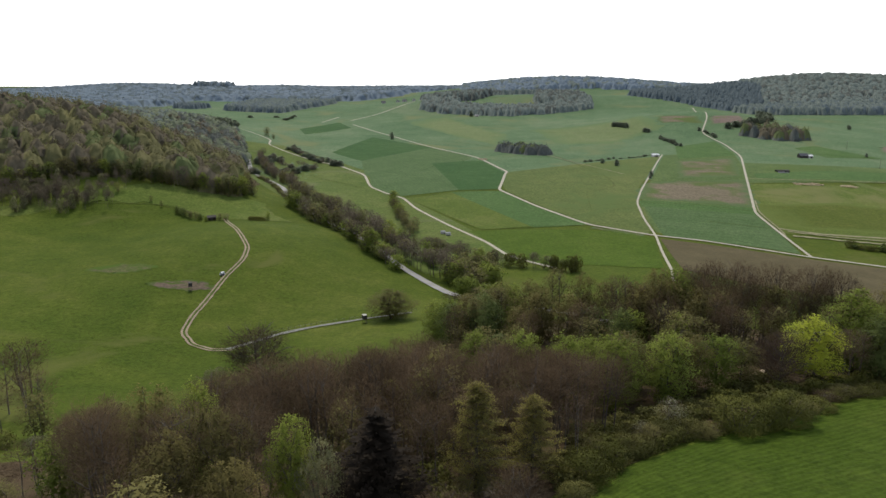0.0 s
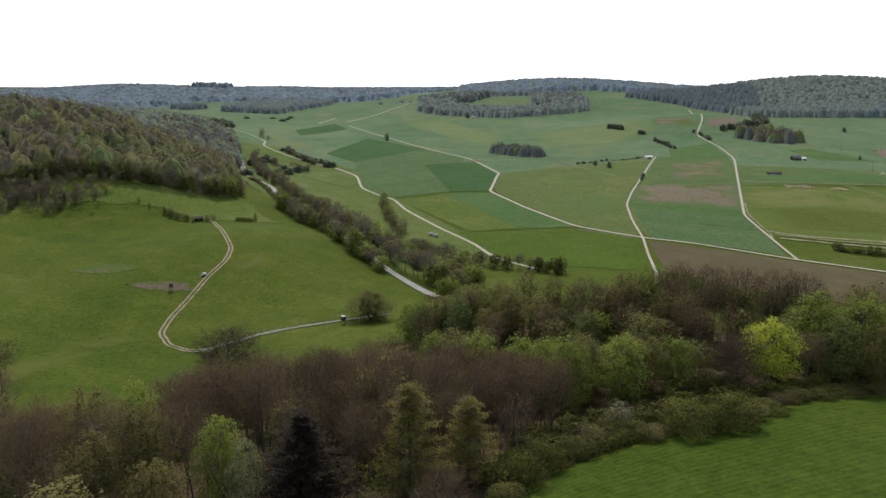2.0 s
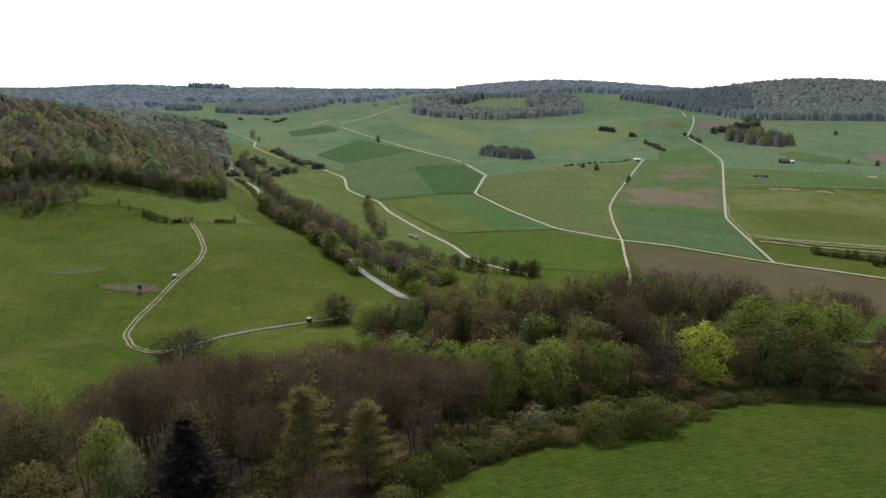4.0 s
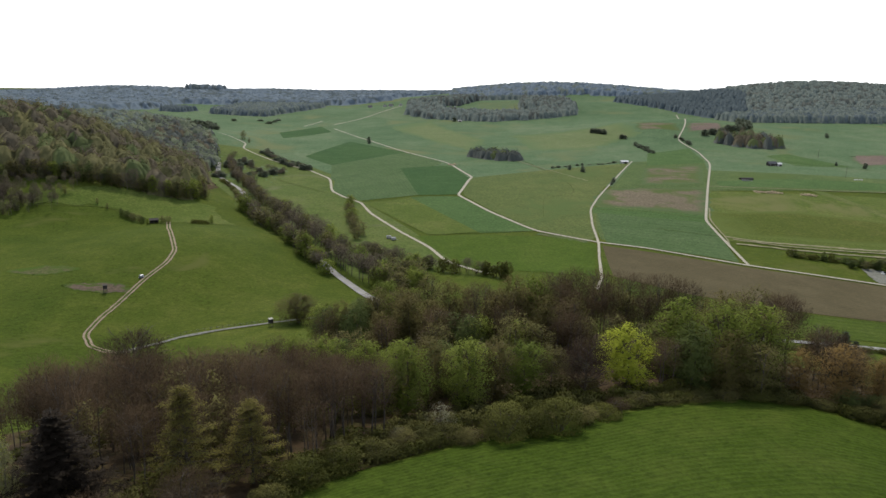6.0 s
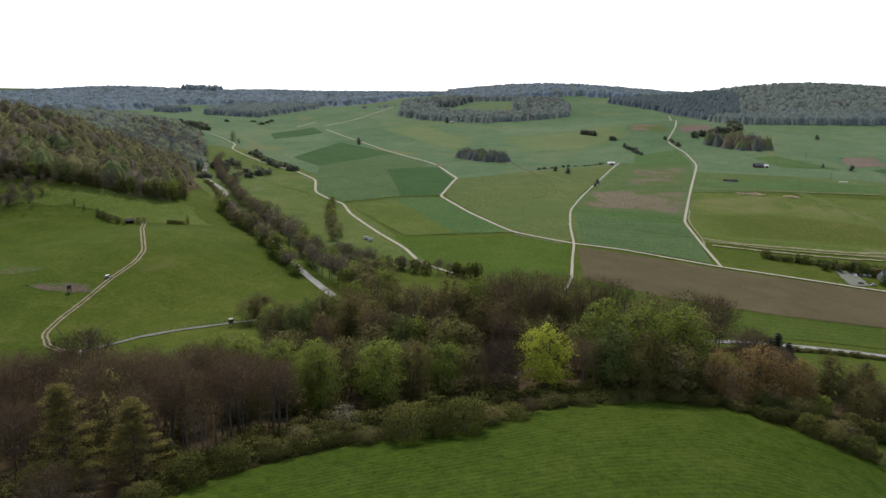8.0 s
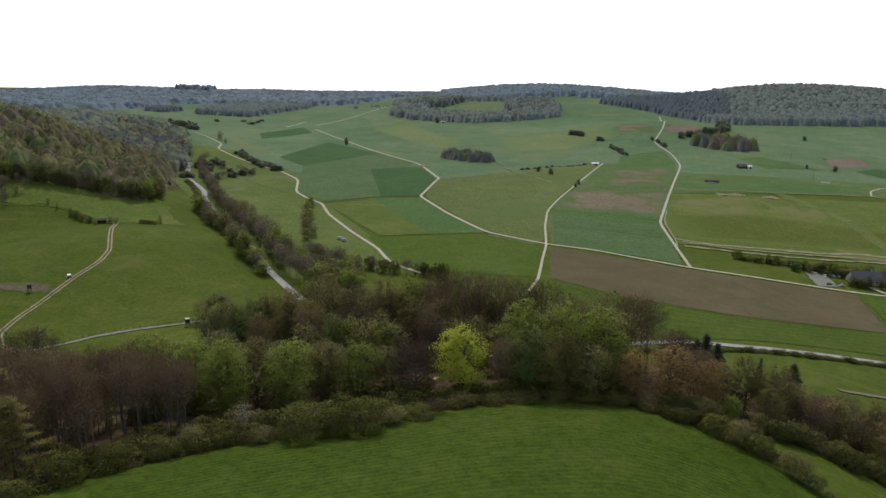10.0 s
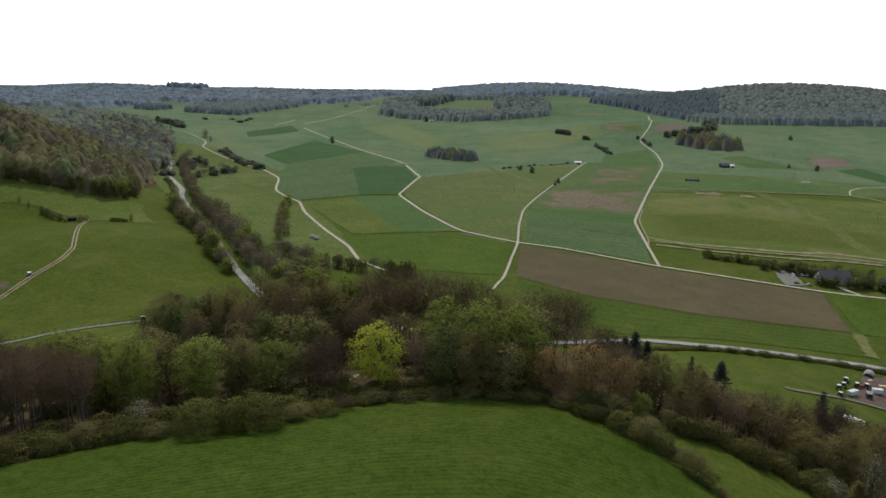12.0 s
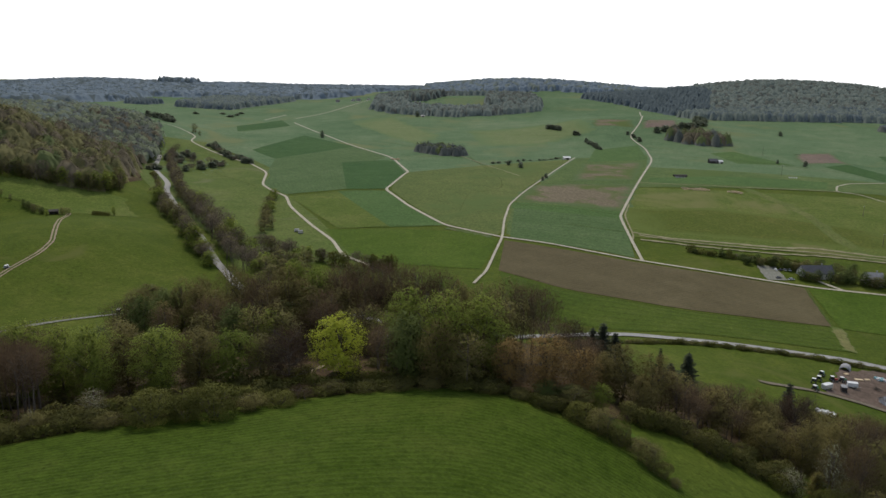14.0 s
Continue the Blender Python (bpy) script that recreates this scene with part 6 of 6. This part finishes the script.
def wheel(parent, x, y, r, w):
    d = drum("wheel", parent, BLACK, r, w, (x, y, r), (90, 0, 0))
    drum("rim", d, STEEL, r * 0.5, w + 0.04, (x, y, r), (90, 0, 0))


def water_trailer(x, y, turn, label):
    ob = stand("water_trailer", x, y, turn, label, "trailer")
    solid("chassis", ob, STEEL, (3.0, 1.3, 0.14), (0, 0, 0.62))
    drum("tank", ob, SILVER, 0.6, 2.1, (0, 0, 1.27), (0, 90, 0), 18)
    solid("drawbar", ob, STEEL, (1.4, 0.12, 0.12), (2.1, 0, 0.55))
    for sx in (-0.5, 0.5):
        for sy in (-0.8, 0.8):
            wheel(ob, sx, sy, 0.38, 0.24)


water_trailer(-115, 360.5, 55, "white water tank trailer standing beside the dirt track")


def field_shed(x, y, turn, label):
    ob = stand("field_shed", x, y, turn, label, "shed")
    for sx in (-2.8, 0, 2.8):
        for sy in (-1.8, 1.8):
            solid("post", ob, WOOD, (0.18, 0.18, 2.9), (sx, sy, 1.2))
    solid("back_wall", ob, DARK_WOOD, (5.8, 0.1, 2.4), (0, 1.8, 1.2))
    for sx in (-2.9, 2.9):
        solid("side_wall", ob, DARK_WOOD, (0.1, 3.5, 2.4), (sx, 0, 1.2))
    gable("roof", ob, DARK_WOOD, 5.8, 3.8, 2.6, 1.0)


field_shed(-166, 505, 25, "small dark wooden field shed beside round trees")


def house(x, y, turn, length, width, low, rise, wall_mat, roof_mat, label, windows=4, name="house"):
    ob = stand(name, x, y, turn, label, "barn" if name == "barn" else "house")
    gable_walls(ob, wall_mat, length, width, low, rise)
    gable("roof", ob, roof_mat, length, width, low, rise)
    if name == "house":
        solid("chimney", ob, STEEL, (0.7, 0.7, 1.8), (length * 0.2, 0.6, low + rise + 0.3))
    for sy in (-1, 1):
        for k in range(windows):
            px = -length / 2 + (k + 0.5) * length / windows
            w = solid("window", ob, WHITE, (1.2, 0.1, 1.4), (px, sy * (width / 2 + 0.03), low * 0.55), 0.02)
            solid("pane", w, GLASS, (1.0, 0.06, 1.2), (px, sy * (width / 2 + 0.07), low * 0.55), 0.01)
    solid("door", ob, DARK_WOOD, (1.2 if name == "house" else 3.2, 0.1, 2.1 if name == "house" else 2.8), (0.6, -width / 2 - 0.05, 1.0 if name == "house" else 1.4), 0.02)
    return ob


house(371, 473, 2, 21, 10, 3.4, 4.6, PLASTER, SLATE, "long low farmhouse with dark slate roof", 6)
house(407, 466, -8, 11, 9, 4.4, 3.8, PLASTER, GREY_ROOF, "pale plastered house with grey gabled roof", 3)
house(432, 470, 10, 13, 9, 4.4, 4.0, PLASTER, SLATE, "pale plastered house with dark roof among trees", 3)
house(469, 937, 5, 11, 7, 3.2, 2.6, DARK_WOOD, SLATE, "dark boarded field barn on the slope", 2, "barn")
house(478.5, 937, 5, 5, 6, 2.6, 1.6, WHITE, WHITE, "pale lean-to beside the dark field barn", 1, "barn")
house(277, 938, 3, 9, 6, 2.6, 1.4, PLASTER, WHITE, "small pale field barn at the track's end", 2, "barn")
house(72, 1556, 0, 8, 5, 2.4, 1.5, PLASTER, GREY_ROOF, "small pale hut at the wood's edge", 2, "barn")


for x, y, turn in ((-150, 1842, 10), (-116, 1880, 70), (-96, 1826, -20), (-74, 1860, 80), (-52, 1838, 0)):
    house(x, y, turn, 10, 8, 2.8, 4.0, PLASTER, SLATE, "far pale farmhouse at the end of the valley", 3)


def hoop(parent, name, mat, length, radius, at, tilt, label="", thick=0.25):
    """A half-round shell, open at both ends."""
    a = np.linspace(0, np.pi, 13)
    v = [(px, math.cos(q) * r, math.sin(q) * r) for r in (radius, radius - thick) for px in (-length / 2, length / 2) for q in a]
    v = [tuple(pose(*at, 0, 0, tilt) @ Vector(p)) for p in v]
    f = []
    for k in range(12):
        f += [(k, k + 1, 14 + k, 13 + k), (26 + k + 1, 26 + k, 39 + k, 40 + k), (k + 1, k, 26 + k, 27 + k), (13 + k, 14 + k, 40 + k, 39 + k)]
    return part(name, mesh_of(name, v, f, mat, True), parent, label)


def wrapped_bales(x, y, turn, count, label, spread=2.0, mat=None):
    for k in range(count):
        px, py = x + (k % 4) * spread + random.uniform(-0.3, 0.3), y + (k // 4) * spread
        b = stand("bale", px, py, turn + random.uniform(-10, 10), label, "bale", "wrapped bales")
        drum("wrapping", b, mat or WHITE, 0.75, 1.3, (0, 0, 0.72), (90, 0, 0), 14)


shelter = stand("hoop_shelter", 387, 816, 0, "dark hoop shelter for bales on the slope", "shelter")
hoop(shelter, "cover", DARK_WOOD, 15, 3.0, (0, 0, -0.3), 4)
for sx in (-6, 0, 6):
    solid("arch_foot", shelter, STEEL, (0.3, 6.0, 0.3), (sx, 0, 0.1))
wrapped_bales(380, 806, 0, 7, "grey wrapped round bale below the hoop shelter", 3.0, GREY_ROOF)
wrapped_bales(526, 842, 10, 4, "pale wrapped round bale on the slope", 2.6)
wrapped_bales(252, 238, 20, 8, "white wrapped round bale beside the sandy lane", 1.8)


def timber_pile(x, y, turn, length, count, label):
    """A long heap of cut logs too small to count."""
    rng = np.random.default_rng(count)
    pieces = []
    for k in range(count):
        px, py = rng.uniform(-length / 2, length / 2), rng.normal(0, 3.2)
        a = rng.uniform(-0.5, 0.5) + (1.57 if rng.random() < 0.5 else 0)
        d = np.array([math.cos(a), math.sin(a), 0]) * rng.uniform(1.2, 2.5)
        c = np.array([px, py, rng.uniform(0.1, 1.2)])
        r = rng.uniform(0.2, 0.45)
        pieces.append(tube([c - d, c, c + d], [r, r, r * 0.9], 6))
    ob = new("timber_pile", mesh_of("timber_pile", *joined(pieces), TIMBER))
    ob.matrix_basis = pose(x, y, float(ground_z(x, y)) + 0.1, 0, 0, turn)
    tagged(ob, label, "timber pile", kind="stuff")


timber_pile(378, 737, -4, 26, 90, "long heap of pale cut timber beside the track")
timber_pile(416, 731, -30, 15, 45, "smaller heap of pale cut timber on the grass")
timber_pile(52, 938, 110, 14, 30, "pale timber stack beside the farm road")


def power_pole(x, y, height, label):
    ob = stand("power_pole", x, y, 20, label, "power pole", "power poles on the slope", 0.2)
    part("pole", mesh_of("pole", *tube([(0, 0, 0), (0, 0, height / 2), (0, 0, height)], [0.2, 0.17, 0.13], 8), WOOD, True), ob)
    solid("crossarm", ob, STEEL, (2.4, 0.16, 0.16), (0, 0, height - 0.6))
    for sx in (-1.0, 0, 1.0):
        drum("insulator", ob, PLASTER, 0.09, 0.35, (sx, 0, height - 0.35))


for x, y, hgt in ((523, 857, 13), (508, 656, 11), (566, 1010, 12), (470, 560, 11)):
    power_pole(x, y, hgt, "weathered wooden power pole on the meadow slope")


def car(x, y, turn, paint, label):
    ob = stand("car", x, y, turn, label, "car", "cars parked at the farm")
    bm = bmesh.new()
    side = [(-2.1, 0.35), (-2.15, 0.8), (-1.5, 0.95), (1.0, 0.95), (2.05, 0.78), (2.1, 0.35)]
    ring = [[bm.verts.new((px, sy, pz)) for px, pz in side] for sy in (-0.86, 0.86)]
    bm.faces.new(ring[0][::-1])
    bm.faces.new(ring[1])
    for k in range(6):
        bm.faces.new((ring[0][k], ring[0][(k + 1) % 6], ring[1][(k + 1) % 6], ring[1][k]))
    bmesh.ops.recalc_face_normals(bm, faces=bm.faces)
    bmesh.ops.bevel(bm, geom=bm.edges[:], offset=0.06, segments=1, affect="EDGES")
    me = bpy.data.meshes.new("body")
    bm.to_mesh(me)
    bm.free()
    me.materials.append(paint)
    body = part("body", me, ob)
    bm = bmesh.new()
    cab = [(-1.6, 0.95), (-1.2, 1.45), (0.4, 1.45), (1.1, 0.95)]
    ring = [[bm.verts.new((px, sy * (0.80 if pz < 1 else 0.66), pz)) for px, pz in cab] for sy in (-1, 1)]
    bm.faces.new(ring[0][::-1])
    bm.faces.new(ring[1])
    for k in range(4):
        bm.faces.new((ring[0][k], ring[0][(k + 1) % 4], ring[1][(k + 1) % 4], ring[1][k]))
    bmesh.ops.recalc_face_normals(bm, faces=bm.faces)
    me = bpy.data.meshes.new("cabin")
    bm.to_mesh(me)
    bm.free()
    me.materials.append(GLASS)
    cabin = part("cabin", me, ob, "dark glass cabin")
    solid("roof", cabin, paint, (1.7, 1.34, 0.06), (-0.4, 0, 1.47), 0.02)
    for sx in (-1.3, 1.3):
        for sy in (-0.8, 0.8):
            wheel(ob, sx, sy, 0.32, 0.2)
    for sy in (-0.6, 0.6):
        solid("headlight", body, PLASTER, (0.06, 0.3, 0.14), (2.12, sy, 0.66), 0.01)


for k, (paint, word) in enumerate(((WHITE, "white"), (BLACK, "black"), (SILVER, "silver-grey"), (WHITE, "white"))):
    car(347 + k * 3.4, 480 + k * 0.6, 80 + k * 4, paint, word + " car parked on the gravel forecourt")
car(341, 462, 20, BLACK, "black car parked beside the hedge")
car(349, 461, 10, SILVER, "silver-grey car parked beside the hedge")


def box_trailer(x, y, turn, length, paint, roof, label):
    ob = stand("box_trailer", x, y, turn, label, "trailer", "vehicles in the yard")
    solid("chassis", ob, STEEL, (length + 0.2, 1.6, 0.16), (0, 0, 0.7))
    solid("box", ob, paint, (length, 2.1, 1.7), (0, 0, 1.65), 0.08)
    solid("roof", ob, roof, (length + 0.1, 2.2, 0.1), (0, 0, 2.55), 0.03)
    solid("drawbar", ob, STEEL, (1.5, 0.14, 0.14), (length / 2 + 0.7, 0, 0.6))
    for sx in (-length * 0.28, length * 0.28):
        for sy in (-0.95, 0.95):
            wheel(ob, sx, sy, 0.42, 0.26)


def tractor(x, y, turn, paint, label):
    ob = stand("tractor", x, y, turn, label, "tractor", "vehicles in the yard")
    solid("hood", ob, paint, (1.7, 0.8, 0.8), (0.9, 0, 1.15), 0.1)
    solid("cab", ob, GLASS, (1.3, 1.3, 1.2), (-0.6, 0, 1.85), 0.08)
    solid("roof", ob, WHITE, (1.5, 1.5, 0.14), (-0.6, 0, 2.52), 0.05, label="white cab roof")
    for sy in (-0.85, 0.85):
        wheel(ob, -0.7, sy, 0.75, 0.4)
        wheel(ob, 1.3, sy, 0.48, 0.28)


box_trailer(273, 272, 25, 4.6, PLASTER, WHITE, "white-roofed box trailer in the dirt yard")
box_trailer(289, 281, -15, 4.0, WHITE, WHITE, "white box trailer in the dirt yard")
box_trailer(281, 273.5, 70, 3.4, DARK_WOOD, GREY_ROOF, "dark boarded trailer in the dirt yard")
for x, y, turn, paint, word in ((265.5, 267, 30, GREEN_PAINT, "green"), (270, 277, 60, RED_PAINT, "red"), (275, 282, 50, GREEN_PAINT, "green"), (283, 285, 0, RED_PAINT, "red"), (288, 286.5, 20, GREEN_PAINT, "green"), (280.5, 290, 40, BLUE_PAINT, "blue")):
    tractor(x, y, turn, paint, word + " tractor with white cab roof in the dirt yard")
tunnel = stand("hoop_shelter", 300, 306, 0, "grey tarpaulin hoop shelter at the yard's edge", "shelter")
hoop(tunnel, "cover", GREY_ROOF, 6.0, 2.3, (0, 0, -0.2), 55)
solid("base_beam", tunnel, WOOD, (5.6, 0.2, 0.3), (1.2, -1.6, 0.1), 0.02, (0, 0, 55))
for k in range(6):
    tank = stand("tank", 310 + (k % 3) * 1.5, 297 + (k // 3) * 1.6, 15, "white and teal liquid tank cube in the yard", "tank", "tank cubes in the yard")
    solid("container", tank, BLUE_PAINT if k % 2 else WHITE, (1.1, 1.2, 1.1), (0, 0, 0.75), 0.1)
    solid("pallet", tank, WOOD, (1.2, 1.25, 0.16), (0, 0, 0.1), 0.02)
    drum("cap", tank, BLACK, 0.16, 0.08, (0, 0, 1.34))
for k, (x, y, w) in enumerate(((299, 293, 3.4), (304, 295, 2.0), (296, 298, 1.8))):
    stack = stand("board_stack", x, y, -12 + 9 * k, "flat stack of pale boards on the yard dirt", "board stack", "board stacks in the yard")
    for j in range(4):
        solid("board_layer", stack, TIMBER, (w, 1.6, 0.12), (0, 0, 0.1 + j * 0.16), 0.02)
rng2 = np.random.default_rng(77)
for x, y in ((302, 284), (306, 281)):
    heap = stand("branch_heap", x, y, 0, "heap of grey cut branches in the yard", "branch heap")
    pieces = []
    for _ in range(50):
        a, b = rng2.normal(0, 1.3, 3), rng2.normal(0, 0.9, 3)
        a[2], b[2] = abs(a[2]) * 0.3, abs(b[2]) * 0.8 + 0.2
        pieces.append(tube([a, (a + b) / 2, b * 1.3], [0.06, 0.05, 0.03], 4))
    part("branch_tangle", mesh_of("branch_tangle", *joined(pieces), PALE_BARK), heap)
house(297, 268, 10, 6, 4, 2.4, 1.4, WHITE, GREY_ROOF, "small pale yard shed with grey roof", 1, "barn")
for x, y, turn in ((0, 546, 10), (4, 541, 15)):
    box_trailer(x, y, turn, 3.6, PLASTER, GREY_ROOF, "pale box trailer with a grey roof parked in the valley meadow")

# fence along the lane
fence = tagged(new("fence"), "low wooden post and wire fence along the grey lane", "fence")
line = resample([(-86, 287), (-73, 301.5), (-60, 310), (-39, 321), (-13, 335)], 34)
post_mesh = mesh_of("post", *tube([(0, 0, -0.4), (0, 0, 0.6), (0, 0, 1.25)], [0.09, 0.085, 0.08], 6), WOOD)
for x, y in line:
    p = part("post", post_mesh, fence)
    p.location = (x, y, float(ground_z(x, y)))
for hgt in (0.6, 1.1):
    part("wire", mesh_of("wire", *tube([(x, y, float(ground_z(x, y)) + hgt) for x, y in line], [0.015] * len(line), 4), STEEL), fence)

# trees of the stock that found no place are taken out again
for pool in CHOICE.values():
    for src in pool:
        if src.name not in PLACED:
            for o in (*src.children, src):
                bpy.data.objects.remove(o)
